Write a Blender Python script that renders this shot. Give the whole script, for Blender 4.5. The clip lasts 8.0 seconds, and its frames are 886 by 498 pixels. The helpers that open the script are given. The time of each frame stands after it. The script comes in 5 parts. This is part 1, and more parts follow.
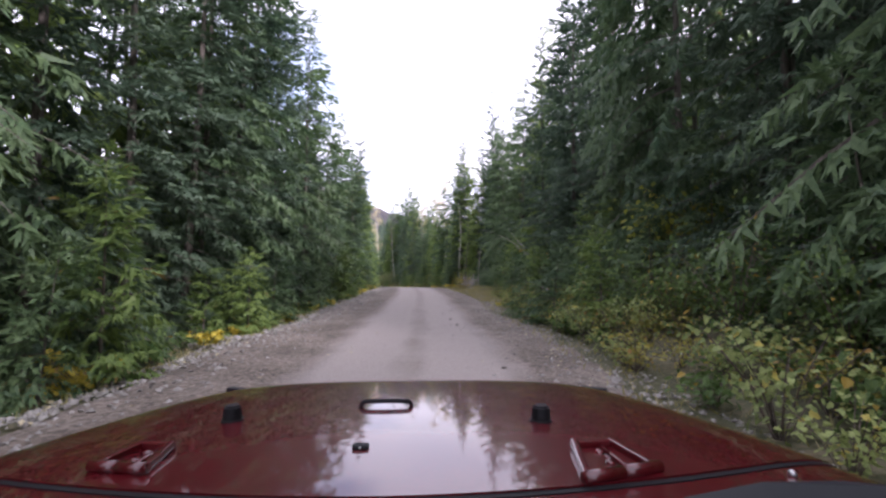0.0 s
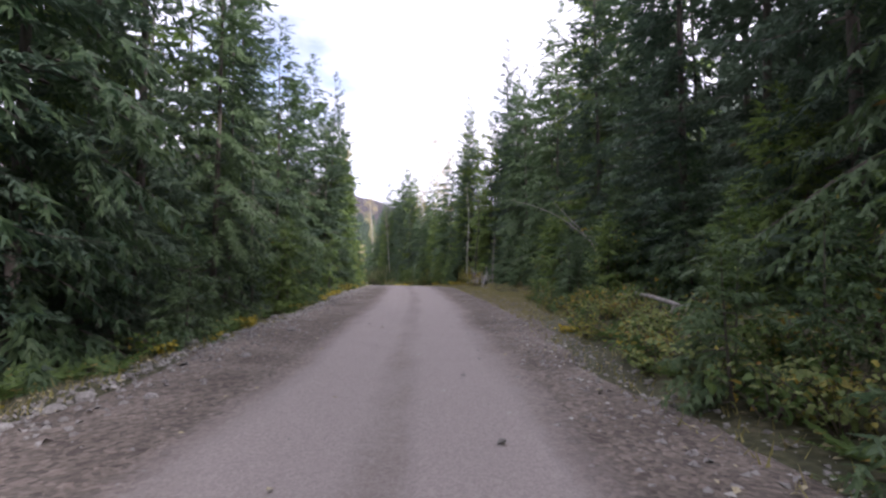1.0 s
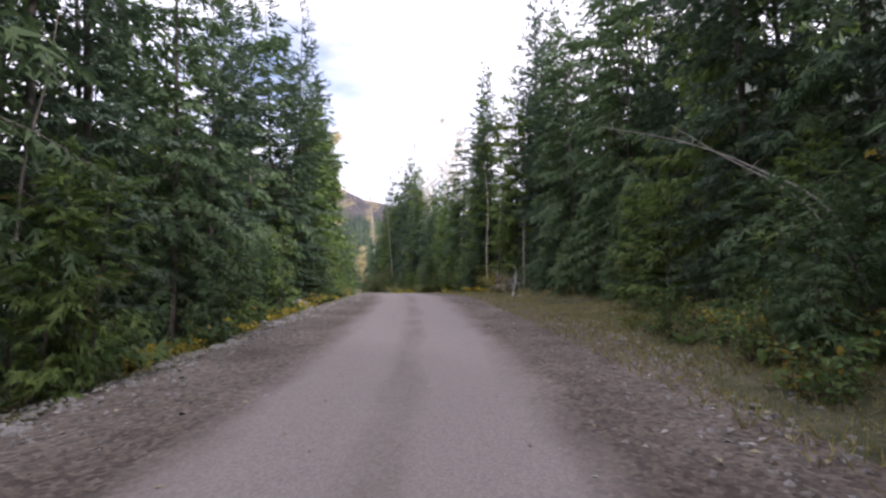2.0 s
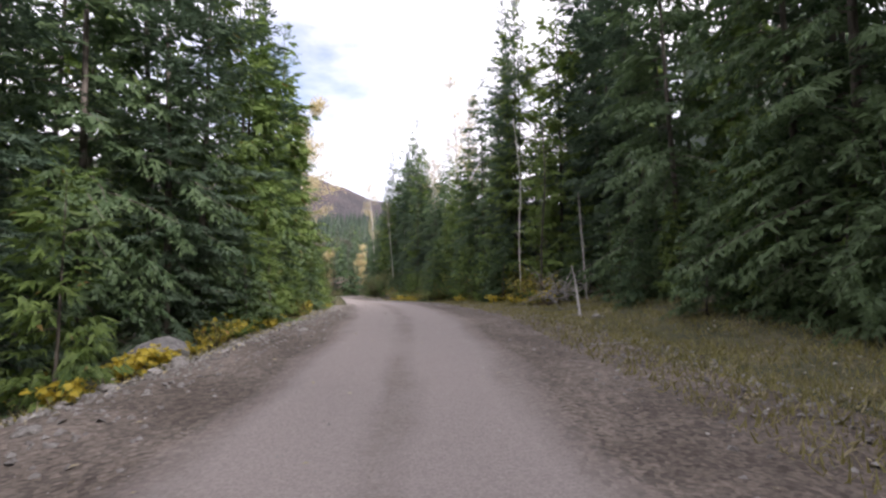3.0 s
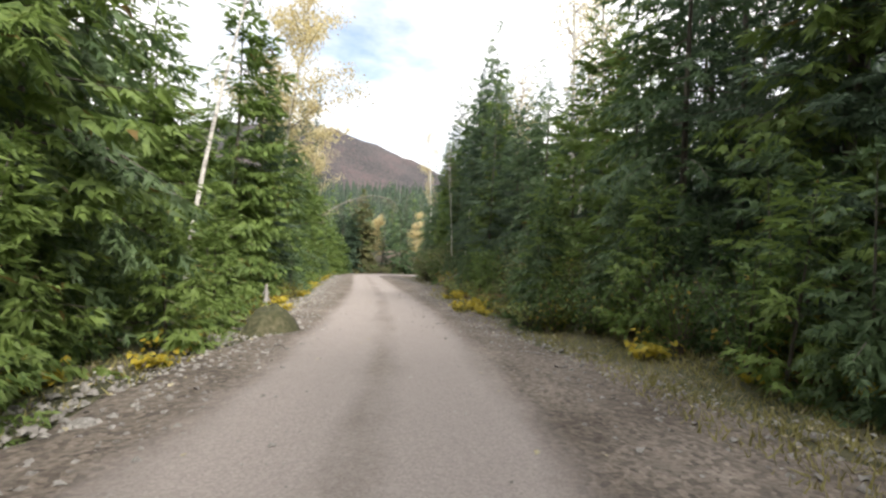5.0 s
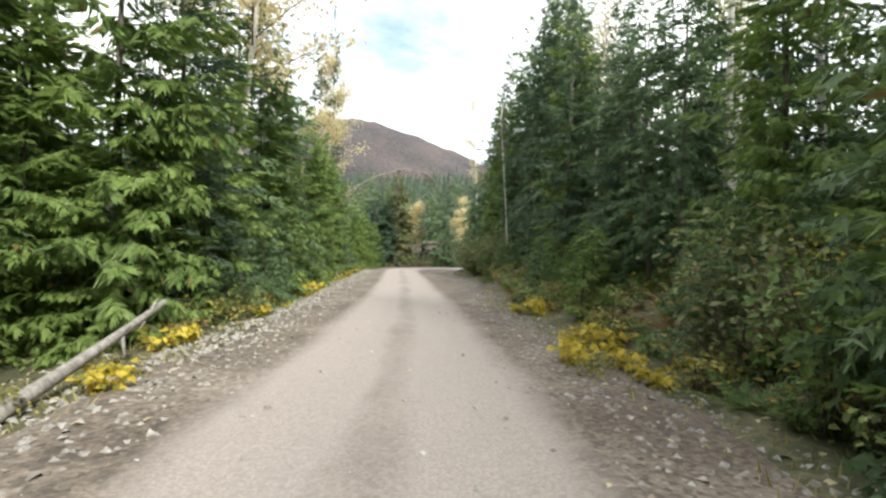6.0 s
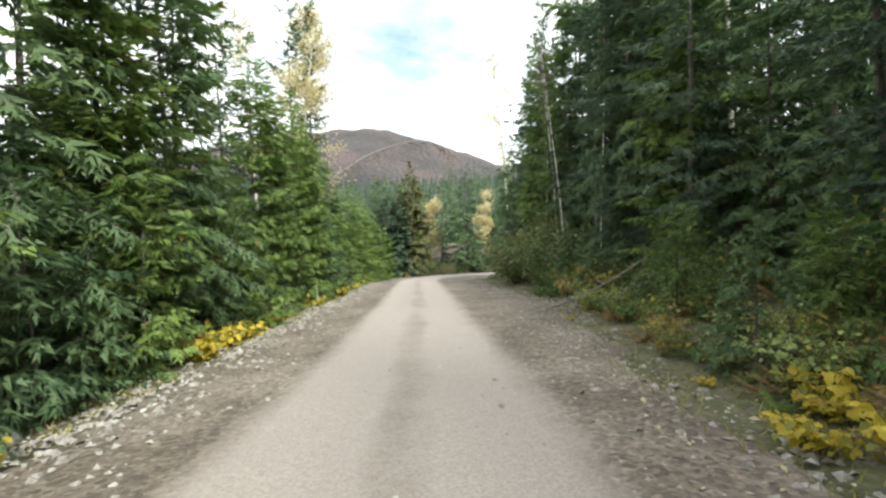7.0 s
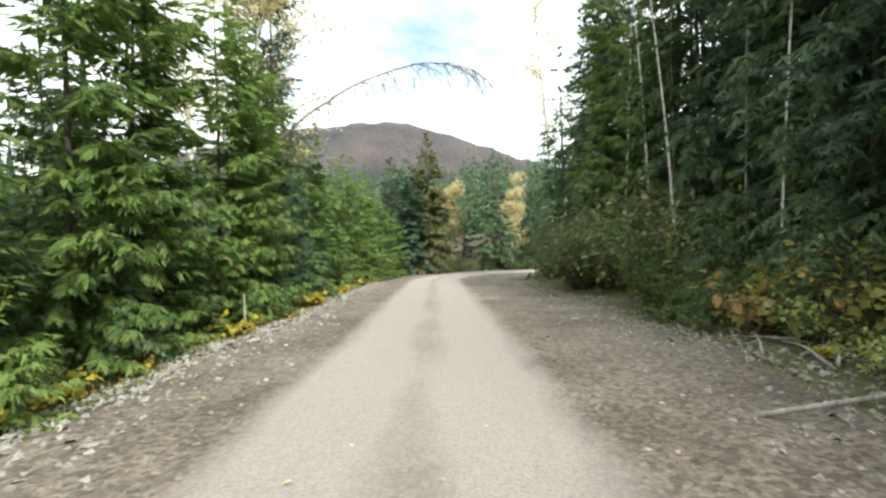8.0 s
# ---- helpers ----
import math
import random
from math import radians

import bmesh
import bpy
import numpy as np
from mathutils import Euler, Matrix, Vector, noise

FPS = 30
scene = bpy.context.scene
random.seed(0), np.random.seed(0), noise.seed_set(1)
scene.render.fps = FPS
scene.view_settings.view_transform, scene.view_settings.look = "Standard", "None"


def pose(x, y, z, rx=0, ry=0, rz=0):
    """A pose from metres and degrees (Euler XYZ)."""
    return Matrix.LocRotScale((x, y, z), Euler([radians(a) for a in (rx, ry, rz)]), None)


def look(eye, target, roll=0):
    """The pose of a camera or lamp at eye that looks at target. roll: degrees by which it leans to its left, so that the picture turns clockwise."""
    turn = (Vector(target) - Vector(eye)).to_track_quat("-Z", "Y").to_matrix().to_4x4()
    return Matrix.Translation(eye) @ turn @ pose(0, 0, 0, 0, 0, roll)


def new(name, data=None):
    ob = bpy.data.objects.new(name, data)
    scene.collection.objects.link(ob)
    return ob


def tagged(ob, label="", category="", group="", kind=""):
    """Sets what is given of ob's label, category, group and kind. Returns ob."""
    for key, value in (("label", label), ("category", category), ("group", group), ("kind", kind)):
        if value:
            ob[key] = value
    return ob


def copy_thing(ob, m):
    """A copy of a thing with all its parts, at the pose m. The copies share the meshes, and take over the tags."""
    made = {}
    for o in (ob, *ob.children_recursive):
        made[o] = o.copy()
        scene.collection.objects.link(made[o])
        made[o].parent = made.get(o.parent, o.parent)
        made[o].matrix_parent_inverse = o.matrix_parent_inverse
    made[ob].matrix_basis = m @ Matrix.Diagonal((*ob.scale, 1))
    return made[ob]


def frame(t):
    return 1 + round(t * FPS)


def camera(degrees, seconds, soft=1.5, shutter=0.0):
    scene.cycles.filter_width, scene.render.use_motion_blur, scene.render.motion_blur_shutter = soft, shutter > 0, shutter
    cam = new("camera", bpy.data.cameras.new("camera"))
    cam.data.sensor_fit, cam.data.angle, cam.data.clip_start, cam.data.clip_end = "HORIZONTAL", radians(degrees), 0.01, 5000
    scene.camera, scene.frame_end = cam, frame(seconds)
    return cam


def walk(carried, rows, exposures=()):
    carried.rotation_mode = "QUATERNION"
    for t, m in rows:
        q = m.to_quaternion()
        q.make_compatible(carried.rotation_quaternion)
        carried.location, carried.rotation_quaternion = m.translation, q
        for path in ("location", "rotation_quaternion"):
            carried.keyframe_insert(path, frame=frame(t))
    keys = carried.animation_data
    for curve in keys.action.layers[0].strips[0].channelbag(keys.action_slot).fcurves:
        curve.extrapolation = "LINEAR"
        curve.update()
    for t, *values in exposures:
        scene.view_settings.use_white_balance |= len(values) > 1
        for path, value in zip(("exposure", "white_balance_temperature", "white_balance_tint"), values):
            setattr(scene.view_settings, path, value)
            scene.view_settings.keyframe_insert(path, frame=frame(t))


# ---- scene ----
# ---- camera and its way ----
PATH = [
    (0, (2.795, -0.861, 1.55), (2.703, 1.132, 1.682), 0.7),
    (0.5, (2.384, 4.97, 1.665), (2.289, 6.964, 1.785), 0.5),
    (1, (2.006, 10.483, 1.746), (1.911, 12.478, 1.853), 0.6),
    (1.5, (1.624, 15.611, 1.8), (1.511, 17.605, 1.909), -0.6),
    (1.7, (1.438, 17.637, 1.809), (1.317, 19.629, 1.926), -0.5),
    (2.8, (0.379, 29.099, 2.051), (0.239, 31.09, 2.166), -0.6),
    (3, (0.155, 31.253, 2.077), (0.001, 33.243, 2.192), -1.0),
    (3.5, (-0.437, 36.612, 2.135), (-0.626, 38.599, 2.248), -1.5),
    (4, (-1.12, 41.435, 2.216), (-1.364, 43.418, 2.303), -0.7),
    (4.5, (-1.874, 45.819, 2.329), (-2.202, 47.791, 2.381), 1.6),
    (4.7, (-2.194, 47.34, 2.314), (-2.556, 49.307, 2.347), 2.0),
    (5.8, (-4.815, 56.987, 2.086), (-5.387, 58.903, 2.07), 2.8),
    (6, (-5.438, 58.827, 1.998), (-6.031, 60.737, 1.972), 1.7),
    (6.5, (-7.071, 63.548, 1.839), (-7.71, 65.443, 1.826), 0.2),
    (7, (-8.818, 68.232, 1.698), (-9.491, 70.115, 1.692), -2.0),
    (7.5, (-10.461, 72.54, 1.532), (-11.174, 74.408, 1.526), -2.0),
    (8, (-12.187, 76.66, 1.362), (-12.936, 78.515, 1.338), -1.4),
]
cam = camera(86.0, 8.0, soft=2.5)
EXPOSURES = [(0.0, 0.92, 5900, 28), (1.5, 0.58, 5950, 27), (3.5, 0.55, 6350, 21), (4.6, 0.66, 6600, 14), (6.0, 0.88, 6500, 6), (8.0, 0.88, 6400, 1)]
walk(cam, [(t, look(eye, target, roll)) for t, eye, target, roll in PATH], EXPOSURES)

# ---- light ----
SUN_AZ, SUN_EL = radians(139), radians(38)  # azimuth clockwise from +y
world = bpy.data.worlds.new("cloudy_sky")
scene.world = world
world.use_nodes = True
nt = world.node_tree
nt.nodes.clear()
w_out = nt.nodes.new("ShaderNodeOutputWorld")
w_sky = nt.nodes.new("ShaderNodeTexSky")
w_sky.sky_type = "NISHITA"
w_sky.sun_disc = False
w_sky.sun_elevation, w_sky.sun_rotation = SUN_EL, SUN_AZ
w_blue = nt.nodes.new("ShaderNodeBackground")
w_blue.inputs["Strength"].default_value = 0.15
nt.links.new(w_sky.outputs[0], w_blue.inputs["Color"])
w_cloud = nt.nodes.new("ShaderNodeBackground")
w_cloud.inputs["Color"].default_value = (1.0, 0.985, 0.985, 1)
w_cloud.inputs["Strength"].default_value = 1.2
w_co = nt.nodes.new("ShaderNodeTexCoord")
w_map = nt.nodes.new("ShaderNodeMapping")
w_map.inputs["Scale"].default_value = (1.0, 1.0, 2.6)
w_map.inputs["Location"].default_value = (0.35, 0.1, 0.0)
w_noise = nt.nodes.new("ShaderNodeTexNoise")
w_noise.inputs["Scale"].default_value = 2.2
w_noise.inputs["Detail"].default_value = 6
w_noise.inputs["Roughness"].default_value = 0.55
w_ramp = nt.nodes.new("ShaderNodeValToRGB")
w_ramp.color_ramp.elements[0].position = 0.30
w_ramp.color_ramp.elements[1].position = 0.53
w_mix = nt.nodes.new("ShaderNodeMixShader")
nt.links.new(w_co.outputs["Generated"], w_map.inputs["Vector"])
nt.links.new(w_map.outputs[0], w_noise.inputs["Vector"])
w_gap = nt.nodes.new("ShaderNodeVectorMath")  # thinner cloud over the far mountain
w_gap.operation = "DISTANCE"
w_gap.inputs[1].default_value = (-0.36, 0.87, 0.33)
w_near = nt.nodes.new("ShaderNodeMapRange")
w_near.inputs["From Min"].default_value, w_near.inputs["From Max"].default_value = 0.05, 0.32
w_near.inputs["To Min"].default_value, w_near.inputs["To Max"].default_value = -0.19, 0.10
w_sum = nt.nodes.new("ShaderNodeMath")
nt.links.new(w_co.outputs["Generated"], w_gap.inputs[0])
nt.links.new(w_gap.outputs["Value"], w_near.inputs["Value"])
nt.links.new(w_near.outputs[0], w_sum.inputs[0])
nt.links.new(w_noise.outputs["Fac"], w_sum.inputs[1])
nt.links.new(w_sum.outputs[0], w_ramp.inputs["Fac"])
w_soft = nt.nodes.new("ShaderNodeTexNoise")
w_soft.inputs["Scale"].default_value = 3.1
w_soft.inputs["Detail"].default_value = 4
w_tone = nt.nodes.new("ShaderNodeValToRGB")
w_tone.color_ramp.elements[0].position, w_tone.color_ramp.elements[1].position = 0.35, 0.6
w_tone.color_ramp.elements[0].color, w_tone.color_ramp.elements[1].color = (0.82, 0.85, 0.90, 1), (1.0, 0.985, 0.975, 1)
nt.links.new(w_map.outputs[0], w_soft.inputs["Vector"])
nt.links.new(w_soft.outputs["Fac"], w_tone.inputs["Fac"])
nt.links.new(w_tone.outputs["Color"], w_cloud.inputs["Color"])
nt.links.new(w_ramp.outputs["Color"], w_mix.inputs["Fac"])
nt.links.new(w_blue.outputs[0], w_mix.inputs[1])
nt.links.new(w_cloud.outputs[0], w_mix.inputs[2])
nt.links.new(w_mix.outputs[0], w_out.inputs["Surface"])

sun = new("sun", bpy.data.lights.new("sun", "SUN"))
sun.data.energy, sun.data.angle, sun.data.color = 3.4, radians(9), (1.0, 0.96, 0.88)
sun_from = Vector((math.sin(SUN_AZ) * math.cos(SUN_EL), math.cos(SUN_AZ) * math.cos(SUN_EL), math.sin(SUN_EL)))
sun.matrix_world = look(sun_from * 60, (0, 0, 0))

# ---- the line of the road ----
LINE = [(4.9, -40.0, -0.5), (3.6, -16.0, -0.15), (2.7, -0.9, 0.0), (2.0, 10.5, 0.2), (1.35, 17.6, 0.26), (0.1, 31.2, 0.52),
        (-1.2, 41.4, 0.67), (-2.25, 47.3, 0.76), (-4.9, 57.0, 0.54), (-8.85, 68.2, 0.15), (-12.2, 76.7, -0.19), (-16.2, 86.5, -0.45),
        (-20.4, 96.5, -0.72), (-23.4, 104.0, -0.95), (-24.6, 110.5, -1.15), (-22.6, 117.5, -1.35), (-16.0, 123.5, -1.55), (-5.0, 128.0, -1.7), (9.0, 131.0, -1.8)]


def spline(points, step):
    """A smooth line through the points, as an array."""
    p = np.array(points, float)
    p = np.vstack([2 * p[0] - p[1], p, 2 * p[-1] - p[-2]])
    out = []
    for n in range(1, len(p) - 2):
        a, b, c, d = p[n - 1 : n + 3]
        for k in np.arange(0, 1, step / max(np.linalg.norm(c - b), 1e-6)):
            out.append(0.5 * (2 * b + (c - a) * k + (2 * a - 5 * b + 4 * c - d) * k * k + (3 * b - a - 3 * c + d) * k**3))
    return np.array(out)


AXIS = spline(LINE, 0.25)
SEG = np.r_[0, np.cumsum(np.hypot(*np.diff(AXIS[:, :2], axis=0).T))]
SEG -= SEG[np.argmin(np.hypot(AXIS[:, 0] - 2.7, AXIS[:, 1] + 0.9))]
WAY = np.gradient(AXIS[:, :2], axis=0)
WAY /= np.linalg.norm(WAY, axis=1)[:, None]
ROAD_END = float(SEG[-1])


def bumps(x, y, scale, seed=0.0):
    """Cheap smooth unevenness between about -1 and 1, for arrays or numbers."""
    x, y = np.asarray(x) / scale + seed * 7.3, np.asarray(y) / scale - seed * 3.1
    return (np.sin(x * 1.7 + 1.3 * np.sin(y * 1.1)) + np.sin(y * 2.1 + 1.7 * np.sin(x * 0.9 + 2)) + 0.6 * np.sin(x * 4.3 + y * 3.1)) / 2.6


def profile(s, off):
    """Height of the ground over the road's axis, by metres along and to the right of it."""
    s, off = np.asarray(s, float), np.asarray(off, float)
    left = np.interp(off, [-60, -30, -9, -6.2, -4.6, -3.6, 0], [-4.0, -2.4, -0.75, -0.55, -0.12, 0.0, 0.0])
    steep = np.interp(off, [0, 3.0, 3.8, 5.5, 8, 14, 30, 60], [0.0, 0.0, 0.05, 0.55, 1.1, 2.8, 9.0, 22.0])
    gentle = np.interp(off, [0, 3.2, 5.5, 7.2, 9, 14, 30, 60], [0.0, -0.05, 0.0, 0.25, 0.7, 2.2, 8.0, 21.0])
    share = np.interp(s, [-10, 24, 34, 52, 62, 74, 84, 96], [1, 1, 0, 0, 0.8, 0.8, 0, 0])
    right = steep * share + gentle * (1 - share)
    rough = np.clip((np.abs(off) - 3.0) / 3.0, 0, 1)
    return np.where(off < 0, left, right) + rough * (0.16 * bumps(s, off, 2.3) + 0.05 * bumps(s, off, 0.7, 1))


def along(s):
    return np.array([np.interp(s, SEG, AXIS[:, n]) for n in range(3)] + [np.interp(s, SEG, WAY[:, n]) for n in range(2)])


def at(s, off, up=0.0):
    """The place s metres along the road and off metres to its right, on the ground."""
    x, y, z, dx, dy = along(s)
    return Vector((x + off * dy, y - off * dx, z + float(profile(s, off)) + up))


def heading(s):
    """The turn about z, in degrees, that lays +y along the road."""
    _, _, _, dx, dy = along(s)
    return math.degrees(math.atan2(-dx, dy))
# ---- helpers for meshes and materials ----
def tri_mesh(name, verts, tris, smooth=False):
    me = bpy.data.meshes.new(name)
    verts, tris = np.asarray(verts, np.float32), np.asarray(tris, np.int32)
    me.vertices.add(len(verts))
    me.vertices.foreach_set("co", verts.ravel())
    me.loops.add(3 * len(tris))
    me.loops.foreach_set("vertex_index", tris.ravel())
    me.polygons.add(len(tris))
    me.polygons.foreach_set("loop_start", np.arange(0, 3 * len(tris), 3, dtype=np.int32))
    me.polygons.foreach_set("use_smooth", np.full(len(tris), smooth))
    me.update(calc_edges=True)
    me.validate()
    return me


def quads(faces):
    faces = np.asarray(faces)
    return np.vstack([faces[:, [0, 1, 2]], faces[:, [0, 2, 3]]])


def part(name, me, material, parent, label=""):
    """One mesh under a thing or a part. me: a mesh, or a bmesh, which is used up."""
    if isinstance(me, bmesh.types.BMesh):
        bm, me = me, bpy.data.meshes.new(name)
        bm.to_mesh(me)
        bm.free()
    if material and not me.materials:
        me.materials.append(material)
    ob = new(name, me)
    ob.parent = parent
    return tagged(ob, label)


def thing(name, label, category, m, group=""):
    ob = new(name)
    ob.empty_display_size = 0.2
    ob.matrix_basis = m
    return tagged(ob, label, category, group)


def solid(name, me, material, label, category, m, group="", kind=""):
    """A thing of one mesh."""
    ob = part(name, me, material, None)
    ob.matrix_basis = m
    return tagged(ob, label, category, group, kind)


def standing(s, off, turn=0.0, size=1.0, sink=0.05, lean=(0, 0), tall=None):
    p = at(s, off, -sink)
    return pose(p.x, p.y, p.z, lean[0], lean[1], turn) @ Matrix.Diagonal((size, size, tall or size, 1))


def node(tree, kind, **inputs):
    n = tree.nodes.new(kind)
    for key, value in inputs.items():
        n.inputs[key.replace("_", " ")].default_value = value
    return n


def surface(name, low, high, fine=12.0, coarse=1.5, rough=0.85, relief=0.4, depth=0.02, metal=0.0, spread=(0.35, 0.65), stretch=(1, 1, 1), third=None):
    """A matt surface with grain and stains: two colours, noise at two sizes, and fine relief."""
    m = bpy.data.materials.new(name)
    m.use_nodes = True
    t = m.node_tree
    b = t.nodes["Principled BSDF"]
    b.inputs["Roughness"].default_value, b.inputs["Metallic"].default_value = rough, metal
    co = t.nodes.new("ShaderNodeTexCoord")
    mp = t.nodes.new("ShaderNodeMapping")
    mp.inputs["Scale"].default_value = stretch
    t.links.new(co.outputs["Object"], mp.inputs["Vector"])
    n1 = node(t, "ShaderNodeTexNoise", Scale=fine, Detail=5.0)
    n2 = node(t, "ShaderNodeTexNoise", Scale=coarse, Detail=3.0)
    info = t.nodes.new("ShaderNodeObjectInfo")
    for n in (n1, n2):
        t.links.new(mp.outputs[0], n.inputs["Vector"])
    mid = t.nodes.new("ShaderNodeMath")
    mid.operation = "ADD"
    t.links.new(n1.outputs["Fac"], mid.inputs[0])
    t.links.new(n2.outputs["Fac"], mid.inputs[1])
    half = t.nodes.new("ShaderNodeMath")
    half.operation = "MULTIPLY_ADD"
    half.inputs[1].default_value = 0.5
    t.links.new(mid.outputs[0], half.inputs[0])
    own = t.nodes.new("ShaderNodeMath")
    own.operation = "MULTIPLY_ADD"
    own.inputs[1].default_value, own.inputs[2].default_value = 0.12, -0.06
    t.links.new(info.outputs["Random"], own.inputs[0])
    t.links.new(own.outputs[0], half.inputs[2])
    ramp = t.nodes.new("ShaderNodeValToRGB")
    ramp.color_ramp.elements[0].position, ramp.color_ramp.elements[1].position = spread
    ramp.color_ramp.elements[0].color, ramp.color_ramp.elements[1].color = (*low, 1), (*high, 1)
    if third:
        ramp.color_ramp.elements.new((spread[0] + spread[1]) / 2).color = (*third, 1)
    t.links.new(half.outputs[0], ramp.inputs["Fac"])
    t.links.new(ramp.outputs["Color"], b.inputs["Base Color"])
    bump = node(t, "ShaderNodeBump", Strength=relief, Distance=depth)
    t.links.new(n1.outputs["Fac"], bump.inputs["Height"])
    t.links.new(bump.outputs[0], b.inputs["Normal"])
    return m


def foliage(name, dark, light, odd=None, share=0.05, clear=0.3, rough=0.55):
    """Leaves: colour varied from leaf to leaf, from patch to patch and from plant to plant; some light passes through."""
    m = bpy.data.materials.new(name)
    m.use_nodes = True
    t = m.node_tree
    b, out = t.nodes["Principled BSDF"], t.nodes["Material Output"]
    b.inputs["Roughness"].default_value = rough
    b.inputs["Specular IOR Level"].default_value = 0.35
    geo, info, co = t.nodes.new("ShaderNodeNewGeometry"), t.nodes.new("ShaderNodeObjectInfo"), t.nodes.new("ShaderNodeTexCoord")
    n = node(t, "ShaderNodeTexNoise", Scale=0.9, Detail=3.0)
    t.links.new(co.outputs["Object"], n.inputs["Vector"])
    a = t.nodes.new("ShaderNodeMath")
    a.operation = "MULTIPLY_ADD"
    a.inputs[1].default_value = 0.32
    t.links.new(geo.outputs["Random Per Island"], a.inputs[0])
    t.links.new(n.outputs["Fac"], a.inputs[2])
    c = t.nodes.new("ShaderNodeMath")
    c.operation = "MULTIPLY_ADD"
    c.inputs[1].default_value = 0.3
    t.links.new(info.outputs["Random"], c.inputs[0])
    t.links.new(a.outputs[0], c.inputs[2])
    grain = node(t, "ShaderNodeTexNoise", Scale=30.0, Detail=2.0)
    t.links.new(co.outputs["Object"], grain.inputs["Vector"])
    d = t.nodes.new("ShaderNodeMath")
    d.operation = "MULTIPLY_ADD"
    d.inputs[1].default_value = 0.7
    t.links.new(grain.outputs["Fac"], d.inputs[0])
    t.links.new(c.outputs[0], d.inputs[2])
    e = t.nodes.new("ShaderNodeMath")
    e.operation = "SUBTRACT"
    e.inputs[1].default_value = 0.35
    t.links.new(d.outputs[0], e.inputs[0])
    ramp = t.nodes.new("ShaderNodeValToRGB")
    ramp.color_ramp.elements[0].position, ramp.color_ramp.elements[1].position = 0.40, 1.0
    ramp.color_ramp.elements[0].color, ramp.color_ramp.elements[1].color = (*dark, 1), (*light, 1)
    t.links.new(e.outputs[0], ramp.inputs["Fac"])
    colour = ramp.outputs["Color"]
    if odd:
        pick = t.nodes.new("ShaderNodeMath")
        pick.operation = "LESS_THAN"
        pick.inputs[1].default_value = share
        t.links.new(geo.outputs["Random Per Island"], pick.inputs[0])
        mix = t.nodes.new("ShaderNodeMix")
        mix.data_type = "RGBA"
        mix.inputs[7].default_value = (*odd, 1)
        t.links.new(pick.outputs[0], mix.inputs[0])
        t.links.new(colour, mix.inputs[6])
        colour = mix.outputs[2]
    t.links.new(colour, b.inputs["Base Color"])
    tr = t.nodes.new("ShaderNodeBsdfTranslucent")
    t.links.new(colour, tr.inputs["Color"])
    blend = t.nodes.new("ShaderNodeMixShader")
    blend.inputs[0].default_value = clear
    t.links.new(b.outputs[0], blend.inputs[1])
    t.links.new(tr.outputs[0], blend.inputs[2])
    t.links.new(blend.outputs[0], out.inputs["Surface"])
    return m


def road_surface():
    """Packed gravel: pale wheel tracks, darker strips between and beside them, small stones."""
    m = surface("packed_gravel", (0.096, 0.078, 0.064), (0.248, 0.214, 0.186), fine=22, coarse=0.7, rough=0.95, relief=0.7, depth=0.03)
    t = m.node_tree
    b = t.nodes["Principled BSDF"]
    ramp = next(n for n in t.nodes if n.type == "VALTORGB")
    co = next(n for n in t.nodes if n.type == "TEX_COORD")
    across = t.nodes.new("ShaderNodeAttribute")
    across.attribute_name = "wear"
    wob = node(t, "ShaderNodeTexNoise", Scale=1.1, Detail=4.0)
    t.links.new(co.outputs["Object"], wob.inputs["Vector"])
    add = t.nodes.new("ShaderNodeMath")
    add.operation = "MULTIPLY_ADD"
    add.inputs[1].default_value = 0.28
    t.links.new(wob.outputs["Fac"], add.inputs[0])
    t.links.new(across.outputs["Fac"], add.inputs[2])
    pale = t.nodes.new("ShaderNodeValToRGB")
    pale.color_ramp.elements[0].position, pale.color_ramp.elements[1].position = 0.45, 1.25 / 1.3
    mix = t.nodes.new("ShaderNodeMix")
    mix.data_type = "RGBA"
    t.links.new(add.outputs[0], pale.inputs["Fac"])
    t.links.new(pale.outputs["Color"], mix.inputs[0])
    rubble = node(t, "ShaderNodeTexVoronoi", Scale=17.0)
    t.links.new(co.outputs["Object"], rubble.inputs["Vector"])
    shade = t.nodes.new("ShaderNodeValToRGB")
    shade.color_ramp.elements[0].color, shade.color_ramp.elements[1].color = (0.50, 0.49, 0.47, 1), (1.75, 1.72, 1.66, 1)
    t.links.new(rubble.outputs["Color"], shade.inputs["Fac"])
    stones = t.nodes.new("ShaderNodeMix")
    stones.data_type, stones.blend_type = "RGBA", "MULTIPLY"
    stones.inputs[0].default_value = 1.0
    t.links.new(ramp.outputs["Color"], stones.inputs[6])
    t.links.new(shade.outputs["Color"], stones.inputs[7])
    t.links.new(stones.outputs[2], mix.inputs[6])
    grit = node(t, "ShaderNodeTexVoronoi", Scale=55.0)
    t.links.new(co.outputs["Object"], grit.inputs["Vector"])
    tone = t.nodes.new("ShaderNodeValToRGB")
    tone.color_ramp.elements[0].color, tone.color_ramp.elements[1].color = (0.270, 0.233, 0.214, 1), (0.402, 0.353, 0.326, 1)
    t.links.new(grit.outputs["Color"], tone.inputs["Fac"])
    t.links.new(tone.outputs["Color"], mix.inputs[7])
    t.links.new(mix.outputs[2], b.inputs["Base Color"])
    return m


